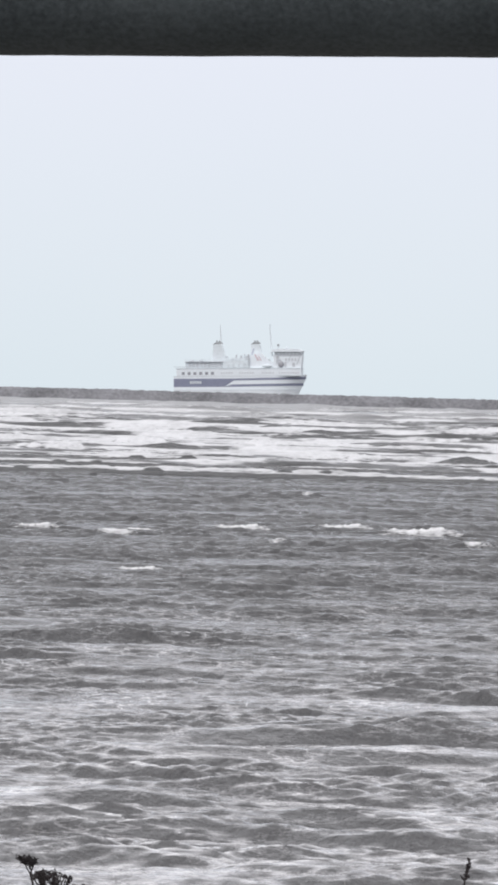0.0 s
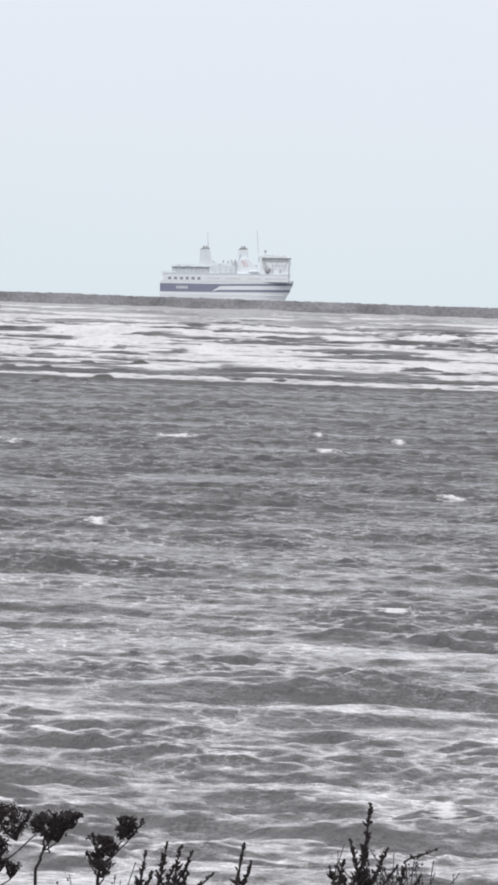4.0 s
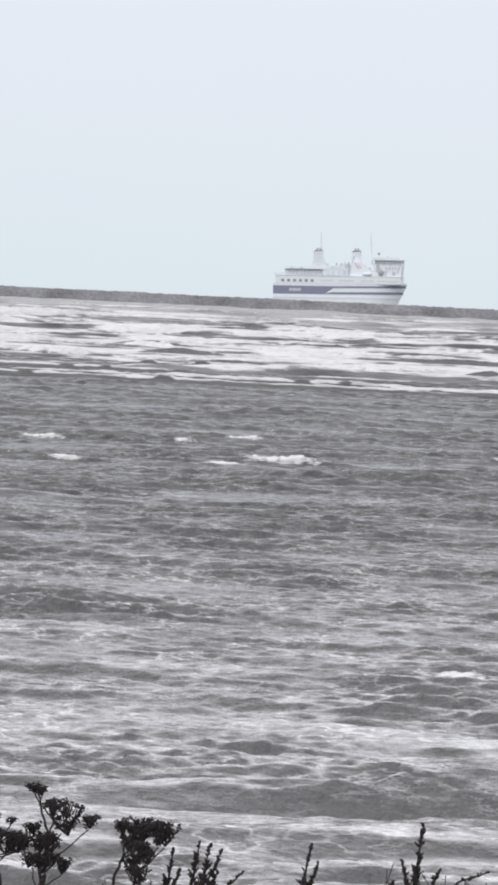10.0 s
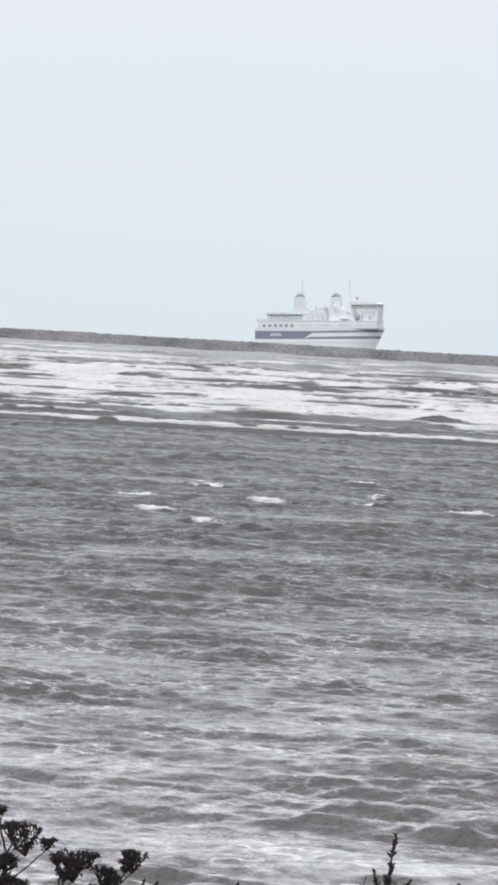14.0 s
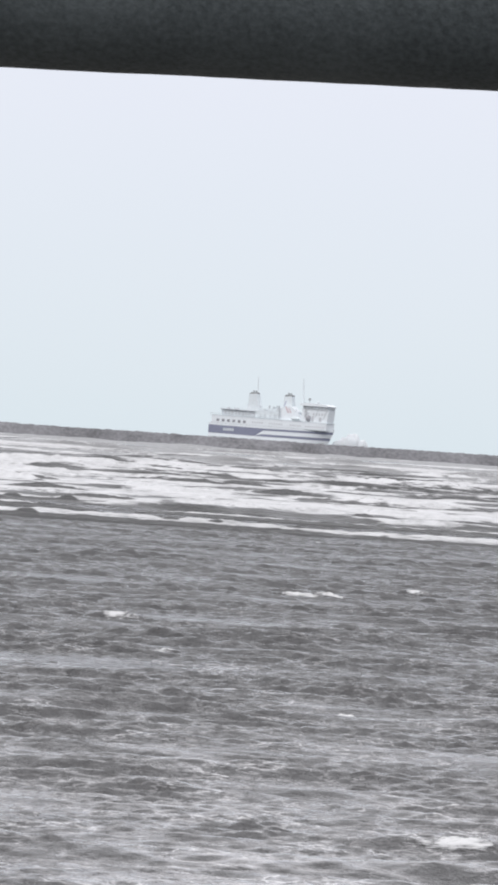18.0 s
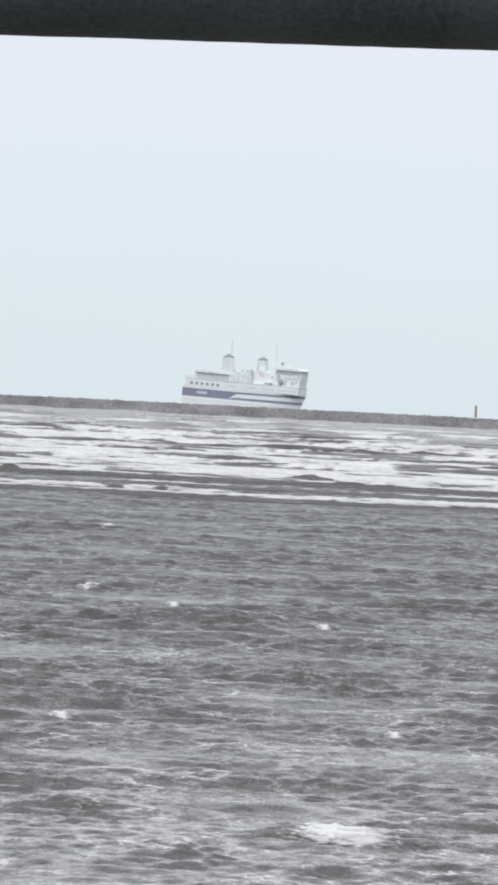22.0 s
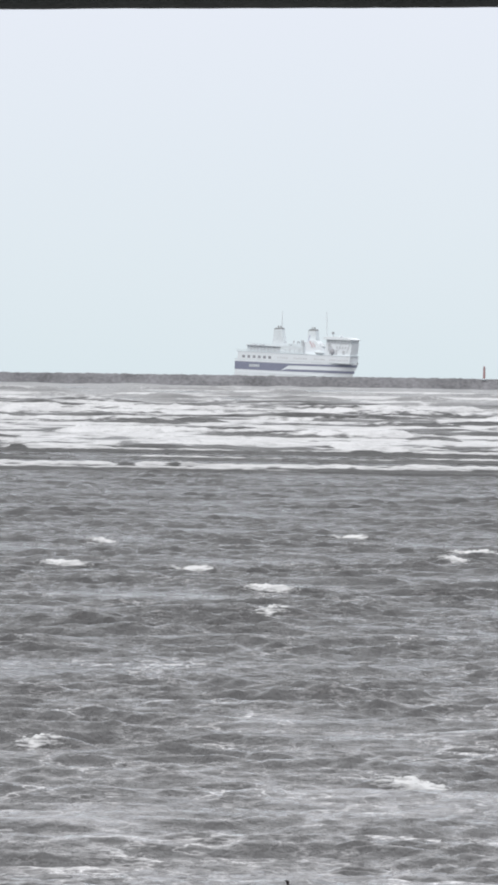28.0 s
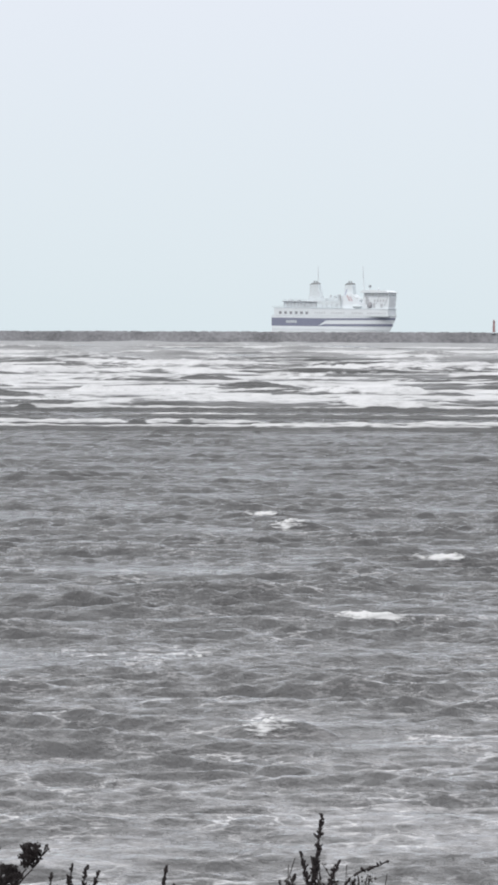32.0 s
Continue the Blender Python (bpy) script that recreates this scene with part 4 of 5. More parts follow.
def tansy(rng, x, y, stem, heads, label):
    """stem: (dx, height) upwards; heads: (dx, height of the top, spread, joint of the stem where its branch leaves) in metres."""
    z = ground_height(x, y) - 0.02
    root = new("tansy")
    root.location = (x, y, z)
    tagged(root, label, "plant", "withered plants on the bank")
    line = [(0, 0, 0), (0.4 * stem[0][0], 0.006, 0.55 * stem[0][1])] + [(a, 0, h) for a, h in stem]
    path = bowed(rng, line)
    bm = bmesh.new()
    tube(bm, path, [0.0024 - 0.0014 * i / (len(path) - 1) for i in range(len(path))], 7)
    part("stem", bm, STEM, root)
    for dx, h, w, joint in heads:
        a, zb = stem[joint]
        foot = h - 1.45 * w
        if zb > foot - 0.004:
            zb = foot - 0.01
        bm = bmesh.new()
        bend = (a + 0.45 * (dx - a), rng.uniform(-0.006, 0.006), zb + 0.38 * (foot - zb))
        tube(bm, bowed(rng, [(a, 0, zb), bend, (dx, 0, foot)], 3, 0.001), [0.0011 - 0.00006 * i for i in range(7)], 6)
        part("branch", bm, STEM, root)
        part("flower_head", corymb(rng, (dx, rng.uniform(-0.01, 0.01), h), w), SEED, root)
    for i in range(7):
        zz = stem[0][1] * rng.uniform(0.4, 0.98)
        bm = bmesh.new()
        leaf(bm, (0.5 * stem[0][0] * zz / stem[0][1], 0, zz), rng.random() * 6.283, rng.uniform(0.03, 0.06), 0.006)
        part("leaf", bm, LEAF, root)
    return root


def leaf(bm, at, turn, length, width):
    """A small curled leaf with thickness."""
    n = 4
    top, bot = [], []
    c, s = math.cos(turn), math.sin(turn)
    for i in range(n + 1):
        u = i / n
        w = width * math.sin(math.pi * min(0.97, 0.12 + 0.85 * u))
        d, zz = length * u, 0.35 * length * u - 0.75 * length * u * u
        for lst, dz in ((top, 0.0006), (bot, -0.0006)):
            lst.append([bm.verts.new((at[0] + c * d - s * k * w, at[1] + s * d + c * k * w, at[2] + zz + dz)) for k in (-1, 1)])
    for i in range(n):
        bm.faces.new((top[i][0], top[i][1], top[i + 1][1], top[i + 1][0]))
        bm.faces.new((bot[i][1], bot[i][0], bot[i + 1][0], bot[i + 1][1]))
        for k in (0, 1):
            bm.faces.new((top[i][k], top[i + 1][k], bot[i + 1][k], bot[i][k]))


def spike(rng, base, lean, z0, z1, width):
    """A seed spike: narrow tufts and leaflets set upwards round a stem, tighter towards the tip."""
    bm = bmesh.new()
    n = max(12, int((z1 - z0) / 0.0011))
    for i in range(n):
        u = i / n
        if noise.noise((u * 9, width * 900, base * 50)) < -0.22 and u < 0.9:
            continue
        p = Vector((base + lean * u, 0, z0 + (z1 - z0) * u))
        a = rng.random() * 6.283
        ln = width * (1.9 * (1 - u) ** 1.2 + 0.55) * rng.uniform(0.3, 1.3)
        tip = p + Vector((ln * 0.75 * math.cos(a), ln * 0.75 * math.sin(a), ln * rng.uniform(0.5, 1.0)))
        r = rng.uniform(0.0010, 0.0019)
        tube(bm, [p, (p + tip) / 2, tip], [0.0008, r, 0.0005], 5)
        if rng.random() < 0.8:
            bmesh.ops.create_icosphere(bm, subdivisions=1, radius=rng.uniform(0.0010, 0.0021), matrix=Matrix.Translation(p.lerp(tip, rng.uniform(0.3, 0.9))))
    return bm


def mugwort(rng, x, y, spikes, label):
    """spikes: (dx, height of the tip, length of the tuft, width)."""
    z = ground_height(x, y) - 0.02
    root = new("mugwort")
    root.location = (x, y, z)
    tagged(root, label, "plant", "withered plants on the bank")
    h0 = spikes[0][1]
    for i, (dx, h, ln, w) in enumerate(spikes):
        zb = 0.0 if i == 0 else h - ln - rng.uniform(0.004, 0.02)
        xb = 0.0 if i == 0 else spikes[0][0] * zb / h0 - 0.010 * min(1.0, max(0.0, (h0 - zb) / 0.1))
        bm = bmesh.new()
        crook = 0.016 + 0.3 * dx if i == 0 else 0.75 * (dx - xb)
        elbow = (dx - crook, 0.004, max(h - 0.10, zb + 0.3 * (h - zb)))
        way = bowed(rng, [(xb, 0, zb), elbow, (dx - 0.35 * crook, 0, 0.4 * elbow[2] + 0.6 * h), (dx, 0, h)], 2, 0.0012)
        r0 = 0.0026 if i == 0 else 0.0013
        tube(bm, way, [r0 - (r0 - 0.0007) * q / 6 for q in range(7)], 6)
        part("stem" if i == 0 else "side_stem", bm, STEM, root)
        lean = 0.9 * crook * min(1.0, ln / (h - elbow[2]))
        part("seed_spike", spike(rng, dx - lean, lean, h - ln, h, w), SEED, root)
    for i in range(10):
        zz = h0 * rng.uniform(0.3, 0.85)
        bm = bmesh.new()
        leaf(bm, (spikes[0][0] * zz / h0, 0, zz), rng.random() * 6.283, rng.uniform(0.025, 0.05), 0.005)
        part("leaf", bm, LEAF, root)
    return root


EYE_TO_PLANTS = 3.82


def across(k):
    """Place along the bank, from a bearing in units of 1 / 6307 of a right-angled distance."""
    return k / 6307 * EYE_TO_PLANTS


def above(gap):
    """Height over the ground of a tip seen that far below the horizon."""
    return 5.0 - gap / 6307 * EYE_TO_PLANTS - 3.43


PLANTS = []
_rng = random.Random(11)
TA, TB, TC, TD = ("withered tansy with dark flat flower heads", "withered tansy with forked dark flower heads",
                  "withered mugwort with a slender dark seed spike", "bushy withered mugwort with a tall seed spike")


def add_tansy(k, y, stem, heads, label):
    x = across(k)
    up = 3.45 - ground_height(x, y)
    PLANTS.append(tansy(_rng, x, y, [(across(b - k), above(g) + up) for b, g in stem],
                        [(across(b - k), above(g) + up, 1.3 * w, j) for b, g, w, j in heads], label))


def add_mugwort(k, y, spikes, label):
    x = across(k)
    up = 3.45 - ground_height(x, y)
    PLANTS.append(mugwort(_rng, x, y, [(across(b - k), above(g) + up, ln, w) for b, g, ln, w in spikes], label))


add_tansy(-1060, 4.0, [(-1060, 1050), (-1054, 1004), (-1049, 980), (-1043, 951), (-1037, 923)],
          [(-1023, 892, 0.0176, 4), (-974, 914, 0.0067, 1), (-1039, 889, 0.0061, 4), (-1034, 948, 0.009, 1), (-1060, 955, 0.008, 1), (-1050, 988, 0.011, 0),
           (-1016, 992, 0.008, 0), (-1072, 985, 0.008, 0)], TB)
add_tansy(-1062, 4.05, [(-1062, 1050), (-1056, 992), (-1056, 958), (-1072, 911), (-1077, 883)],
          [(-1086, 868, 0.0048, 3), (-1072, 873, 0.0045, 3), (-1062, 960, 0.0079, 1), (-1085, 939, 0.0067, 1)], TA)
add_tansy(-1136, 4.02, [(-1136, 1054), (-1144, 1016), (-1152, 991), (-1147, 976)],
          [(-1132, 959, 0.0133, 3), (-1110, 960, 0.0103, 2), (-1149, 926, 0.0018, 3), (-1122, 935, 0.0027, 2), (-1096, 964, 0.0067, 2)], TB)
add_tansy(-960, 4.02, [(-960, 1040), (-951, 1012), (-942, 976), (-935, 959)],
          [(-936, 935, 0.017, 3), (-894, 931, 0.0085, 2), (-921, 950, 0.0109, 2), (-938, 967, 0.0061, 1)], TB)
add_tansy(-868, 3.98, [(-868, 1034), (-865, 1011), (-864, 986), (-865, 966)],
          [(-864, 958, 0.0115, 3), (-816, 925, 0.0121, 1), (-827, 942, 0.0067, 1), (-847, 970, 0.0067, 1), (-878, 991, 0.0073, 1), (-857, 1000, 0.0091, 1)], TB)
add_mugwort(-785, 4.0, [(-791, 968, 0.06, 0.0045), (-778, 1005, 0.03, 0.004), (-806, 1018, 0.03, 0.004)], TC)
add_mugwort(-755, 4.03, [(-758, 960, 0.06, 0.0045), (-742, 1000, 0.03, 0.004)], TC)
add_mugwort(-718, 3.99, [(-726, 955, 0.065, 0.006), (-706, 964, 0.04, 0.004), (-712, 1000, 0.05, 0.006), (-664, 1000, 0.03, 0.0035)], TC)
add_mugwort(-603, 4.01, [(-588, 966, 0.06, 0.0045), (-574, 998, 0.03, 0.004)], TC)
add_mugwort(-312, 4.0, [(-312, 852, 0.10, 0.007), (-350, 917, 0.045, 0.004), (-282, 930, 0.04, 0.004), (-370, 970, 0.04, 0.004), (-265, 960, 0.035, 0.004),
                        (-325, 950, 0.05, 0.006)], TD)
add_mugwort(-365, 4.05, [(-370, 970, 0.05, 0.005), (-395, 980, 0.03, 0.005), (-340, 982, 0.04, 0.005)], TD)
add_mugwort(-255, 4.04, [(-260, 975, 0.04, 0.004), (-200, 940, 0.012, 0.003), (-230, 990, 0.03, 0.004)], TD)


def dry_stalks(x, y, count, height, width):
    """A tuft of hair-thin dry stalks, too many to count."""
    z = ground_height(x, y) - 0.02
    rng = random.Random(int(1000 * abs(x)))
    bm = bmesh.new()
    for i in range(count):
        a = rng.uniform(-width, width)
        h = height * (0.90 + 0.10 * rng.random() ** 1.5)
        lean, bow = rng.gauss(0.02, 0.045), rng.gauss(0, 0.02)
        pts = [(0.6 * a + (a + lean) * u ** 2.5 + bow * math.sin(9 * u * u + i) * u ** 4, 0.02 * math.sin(i) * u, h * u - 0.3 * abs(lean) * u ** 6)
               for u in (0.0, 0.5, 0.75, 0.86, 0.93, 0.97, 1.0)]
        tube(bm, pts, [0.0011, 0.0009, 0.0008, 0.0007, 0.0006, 0.0005, 0.0005], 4)
        for q in range(rng.choice((0, 3, 5, 8))):
            p = Vector(pts[-2]).lerp(Vector(pts[-1]), rng.uniform(-0.5, 1.0)) + Vector((rng.uniform(-0.004, 0.004), rng.uniform(-0.003, 0.003), 0))
            bmesh.ops.create_icosphere(bm, subdivisions=1, radius=rng.uniform(0.0009, 0.0017), matrix=Matrix.Translation(p))
    ob = new("dry_stalks", mesh_of(bm, "dry_stalks", STALK))
    ob.location = (x, y, z)
    return tagged(ob, "tuft of thin pale dry stalks on the bank", "grass", kind="stuff")


PLANTS.append(dry_stalks(across(-318), 4.02, 110, above(972), 0.022))
PLANTS.append(dry_stalks(across(-268), 4.05, 50, above(975), 0.020))
PLANTS.append(dry_stalks(across(-885), 4.06, 12, above(1003), 0.02))


# ---------------------------------------------------------------- movement
FERRY_PATH = [
    (0.0, -330.26, 2500.0, 0.38, 1.76, -0.00),
    (0.5, -327.49, 2500.0, 0.06, 1.47, -0.00),
    (1.0, -324.41, 2500.0, 0.11, 1.31, -0.00),
    (1.5, -321.24, 2500.0, 0.16, 1.06, -0.00),
    (2.0, -318.41, 2500.0, 0.42, 0.69, -0.00),
    (2.5, -315.29, 2500.0, 0.50, 0.99, -0.00),
    (3.0, -312.35, 2500.0, 0.63, 1.15, -0.00),
    (3.5, -309.81, 2500.0, 1.00, 1.15, -0.00),
    (5.5, -298.96, 2500.0, 1.83, -0.16, -0.00),
    (6.0, -296.24, 2500.0, 1.98, -0.86, -0.00),
    (6.5, -293.13, 2499.5, 1.56, -0.43, -0.00),
    (7.0, -290.25, 2498.9, 0.88, 0.48, -0.00),
    (7.5, -286.92, 2498.4, 0.89, 0.89, -0.00),
    (8.0, -284.09, 2497.9, 0.36, 1.64, -0.00),
    (8.5, -281.07, 2497.3, 0.42, 2.06, -0.00),
    (9.0, -278.25, 2496.8, 0.28, 2.22, -0.00),
    (9.5, -275.59, 2496.3, 0.42, 1.96, -0.00),
    (10.0, -273.21, 2500.5, 1.36, 1.70, -1.61),
    (10.5, -270.52, 2504.8, 1.41, 0.94, -4.83),
    (11.0, -267.74, 2509.1, 2.14, -0.61, -6.64),
    (11.5, -264.98, 2513.5, 3.59, -0.92, -8.06),
    (12.0, -262.03, 2517.9, 2.05, -0.73, -9.26),
    (12.5, -258.82, 2522.4, 1.07, 0.17, -10.33),
    (13.0, -255.69, 2526.9, 0.16, 1.00, -11.29),
    (13.5, -253.11, 2530.8, 0.05, 2.10, -12.08),
    (14.0, -250.72, 2534.8, -0.11, 2.94, -12.81),
    (14.5, -248.18, 2538.9, -0.08, 3.40, -13.51),
    (15.0, -246.19, 2543.0, 0.57, 2.42, -14.17),
    (15.5, -244.36, 2547.1, 1.12, 1.06, -14.80),
    (17.5, -234.85, 2563.9, 1.32, -2.17, -17.11),
    (18.0, -231.91, 2565.8, 0.47, -0.75, -17.34),
    (18.5, -227.83, 2567.6, -0.53, 1.10, -17.57),
    (19.0, -224.45, 2569.5, -0.10, 2.83, -17.79),
    (19.5, -221.43, 2571.3, 0.09, 3.35, -18.01),
    (20.0, -219.44, 2573.2, 1.55, 2.38, -18.23),
    (20.5, -216.79, 2575.1, 1.71, 1.78, -18.44),
    (21.0, -215.11, 2577.0, 1.10, -0.00, -18.66),
    (21.5, -212.96, 2579.2, 3.38, -1.57, -18.90),
    (22.0, -210.77, 2581.4, 3.66, -2.47, -19.15),
    (22.5, -207.98, 2583.6, 0.88, -1.79, -19.39),
    (23.0, -204.65, 2585.9, 0.69, -0.69, -19.62),
    (23.5, -201.09, 2588.9, -0.73, 0.23, -19.94),
    (24.0, -197.30, 2591.9, -1.00, 1.15, -20.24),
    (24.5, -194.67, 2594.9, -0.96, 1.35, -20.55),
    (26.5, -185.71, 2594.9, 2.13, -0.63, -20.55),
    (27.0, -183.91, 2594.9, 2.30, -1.67, -20.55),
    (27.5, -181.07, 2594.9, 2.08, -1.78, -20.55),
    (28.0, -178.87, 2594.9, 2.36, -1.90, -20.55),
    (28.5, -175.84, 2593.8, 2.12, -1.62, -20.43),
    (29.0, -173.44, 2592.6, 1.69, -1.27, -20.32),
    (29.5, -170.19, 2591.5, 1.37, -0.54, -20.21),
    (30.0, -167.82, 2590.4, 1.15, -0.35, -20.09),
    (30.5, -165.11, 2589.2, 0.95, -0.14, -19.98),
    (31.0, -162.92, 2588.1, 1.49, -0.30, -19.86),
    (31.5, -160.45, 2587.0, 1.44, -0.30, -19.74),
    (32.0, -158.22, 2585.9, 2.10, -0.63, -19.62),
]


# wind on the plants: seconds, degrees across the view, degrees towards the eye
TANSY_WEST = ((0, 0.6, 4.4), (0.5, 0.61, 3.6), (1, 0.01, 3.7), (1.5, 0.8, 5.6), (2, -0.56, 0.6), (2.5, 0.88, 1.4), (2.9, -0.4, 1.5), (3.5, 1.17, 7.2), (5.8, -0.42, 1.9), (6, -0.29, 4.5), (7, -0.39, 5.3), (7.5, -1.44, 0.9), (8, -0.31, 8.5), (8.7, -1.21, -3), (9, 1.04, 0.6), (10, 0.68, 4.5), (11, -0.57, -0.9), (11.6, -0.53, -1.7), (12, -0.42, 4.3), (13, 0.51, 0.1), (14, 0.34, -4.1), (16, -0.3, 1), (27, -0.3, 1), (32, 0, 1))
TANSY_MID = ((0, 1, 4), (1.5, 1.48, 5), (2, -0.35, 3.1), (2.5, 0.28, 1.8), (2.9, -1.24, 1.7), (3.5, -0.8, 1.1), (5.8, -0.54, -0.1), (6, -1.13, -0.6), (7, -1.1, -0.8), (7.5, -0.44, -0.7), (8, -0.05, -0.6), (8.7, -1.25, -1), (9, 2.13, 1.5), (10, 1.5, 1.9), (11, -1.26, -2.9), (11.6, -0.04, -1.5), (12, 0.01, 0.8), (13, 1.23, -0.1), (14, 0.54, -1.6), (14.5, -1.47, -4.7), (16, -0.5, 0), (28, -0.5, 0), (32, -0.2, 1.5))
TANSY_EAST = ((0, 0.8, 3.5), (1.5, 1.63, 4), (2, 0.19, 1.3), (2.5, 0.91, 2.9), (2.9, -0.32, 3), (3.5, 0.68, 0.5), (5.8, 0.64, 6.2), (6, -1.17, -1.9), (7, -0.62, 4.5), (7.5, -1.15, 2), (8, -0.62, -2.6), (8.7, -0.26, -0.6), (9, 1.47, 0.8), (10, -0.22, 3.1), (11, -0.69, -5.9), (11.6, 0.13, -3.4), (12, -0.02, -0), (13, -0.18, -2), (14, 0.28, -5.7), (14.5, 0.31, -3.3), (16, -0.2, 0), (28, -0.2, 0), (29, -0.09, 0.3), (29.5, -0.21, -0.7), (30, 0.17, 0.5), (30.5, 0.52, 0.6), (31, -0.1, 2.4), (31.5, 0.92, 3.2), (32, -0.12, 0.8))
MUGWORT_WEST = ((0, 0.5, 2), (2.9, -0.2, 2), (3.5, 1.2, 4.6), (5.8, 0.34, 1.5), (6, 0.35, 3.2), (7, -0.3, 3.3), (7.5, -0.03, 3.6), (8, -0.34, 1.5), (9, 1.3, 3.5), (10, -0.56, 2.8), (11, -0.8, 0), (12, -0.5, 2), (16, -0.3, 1), (28, -0.4, 1), (30.5, -0.6, 0.3), (31, -0.82, 1.4), (31.5, -0.46, 1.9), (32, 0.08, 1.8))
MUGWORT_MID = ((0, 0.5, 2), (3, -0.5, 1), (6, 0.46, 1.7), (7, -0.81, -0.4), (8, 0.39, 0.8), (9, 0.35, 4.2), (10, 0.5, -1.4), (11, -0.92, -0.9), (12, -0.95, -6), (16, -0.5, 0), (28, -0.5, 0), (30.5, -1, -3), (31, -0.62, 1.5), (31.5, -0.79, 0.2), (32, -0.19, 0.1))
MUGWORT_EAST = ((0, 2.43, -0.1), (1, 2.88, 5.2), (2, 1.6, 4.5), (3, -3.01, 6.3), (6, 1.22, 5.2), (7, -1.87, -6), (8, -0.05, -5.2), (9, 2.27, 4.9), (10, -1.64, 9), (11, -0.87, 2.9), (12, -1.91, -0.4), (13, -0.36, -0.9), (16, -0.5, 0), (27, 0.6, 3), (28, -1, 2), (30, -0.62, 3.8), (31, 0.9, -6), (32, -0.11, 3.8))
SWAY = [TANSY_WEST] * 3 + [TANSY_MID, TANSY_EAST] + [MUGWORT_WEST] * 3 + [MUGWORT_MID] + [MUGWORT_EAST] * 5 + [TANSY_EAST]


# whitecaps: time of the peak, place, width
FIRST_CAPS = [
    (0.0, -14.5, 129.6, 2.7), (0.0, -11.0, 133.3, 2.6), (0.0, -7.9, 130.0, 3.7), (0.0, -21.5, 126.2, 2.0), (0.0, -18.2, 123.3, 1.8),
    (0.0, -5.4, 120.9, 1.3), (0.0, -16.6, 178.3, 0.8), (1.0, -15.3, 121.3, 1.1), (1.0, -13.3, 138.6, 2.4), (1.0, -19.0, 117.7, 1.0),
    (2.0, -19.0, 125.2, 4.4), (2.0, -15.6, 128.8, 0.9), (3.0, -7.2, 115.1, 2.0), (3.0, -20.1, 130.2, 1.8), (3.0, -3.6, 43.1, 0.5),
    (3.5, -2.9, 57.8, 1.1), (3.5, -1.3, 35.8, 0.6), (6.0, -14.8, 115.1, 2.0), (6.0, -8.2, 117.1, 2.8), (6.0, -2.9, 48.7, 1.0),
    (6.0, -4.2, 48.6, 0.9), (6.0, -2.1, 55.0, 0.5), (6.0, -10.6, 122.1, 0.6), (6.0, -4.8, 117.6, 1.2), (7.0, -17.7, 117.5, 1.7),
    (7.0, -11.3, 122.6, 3.9), (7.0, -6.6, 57.1, 0.8), (7.0, -7.6, 47.5, 0.5), (7.0, -4.9, 90.4, 0.9), (7.0, -2.0, 39.0, 0.3),
]
SECOND_CAPS = [
    (8.0, -18.5, 111.6, 3.2), (8.0, -9.2, 118.1, 2.1), (8.0, -14.9, 118.7, 2.9), (8.0, -5.8, 47.3, 1.2), (9.0, -16.5, 105.2, 2.0),
    (9.0, -13.6, 109.8, 2.9), (9.0, -10.3, 109.9, 3.1), (9.0, -6.6, 110.0, 1.2), (9.0, -9.2, 55.9, 0.5), (9.0, -6.8, 97.5, 0.8),
    (9.0, -4.0, 32.7, 0.4), (9.0, -9.5, 75.7, 0.4), (10.0, -17.3, 104.0, 1.5), (10.0, -11.4, 109.0, 3.1), (10.0, -2.6, 47.7, 1.2),
    (11.0, -3.8, 44.6, 2.6), (11.0, -16.0, 109.4, 4.4), (11.0, -7.9, 106.0, 1.1), (12.0, -4.7, 53.3, 0.9), (12.0, -15.1, 130.1, 1.4),
    (12.0, -8.5, 104.3, 1.5), (13.0, -13.9, 102.0, 2.6), (13.0, -9.8, 112.4, 0.9), (13.0, -6.2, 105.2, 2.8), (13.0, -9.8, 74.2, 0.6),
    (13.0, -4.7, 43.7, 0.7), (13.0, -4.3, 46.0, 0.8), (13.0, -4.3, 35.2, 0.8), (13.0, -17.0, 100.0, 1.8), (14.0, -10.5, 112.0, 1.8),
]
THIRD_CAPS = [
    (14.0, -4.1, 110.8, 2.0), (14.0, -7.5, 119.4, 0.8), (15.0, -3.6, 46.1, 0.3), (15.0, -2.3, 40.6, 1.3), (15.0, -8.8, 64.6, 1.3),
    (15.0, -9.5, 118.8, 1.7), (15.5, -3.8, 38.5, 0.8), (15.5, -6.2, 104.0, 1.2), (18.0, -0.7, 45.4, 1.3), (18.0, -10.6, 94.7, 1.3),
    (19.0, -1.0, 43.8, 1.3), (19.0, -10.7, 92.5, 2.7), (19.0, -7.3, 95.3, 2.2), (19.0, -4.9, 53.7, 0.6), (19.0, -6.5, 51.3, 1.1),
    (20.0, -10.6, 107.2, 1.2), (20.0, -6.9, 107.2, 2.4), (20.0, -1.3, 43.5, 0.4), (21.0, -4.9, 40.9, 0.7), (21.0, -5.5, 104.0, 2.2),
    (21.0, -1.1, 86.5, 0.3), (21.5, -1.3, 42.4, 1.6), (22.2, -1.3, 41.8, 1.5), (23.0, -2.2, 81.1, 1.6), (23.0, -1.2, 88.7, 0.9),
    (23.0, -5.6, 84.5, 1.0), (23.0, -1.5, 39.5, 1.0), (23.0, -6.6, 75.6, 0.8), (23.0, -13.3, 134.5, 0.5), (24.0, -5.3, 51.6, 2.0),
]
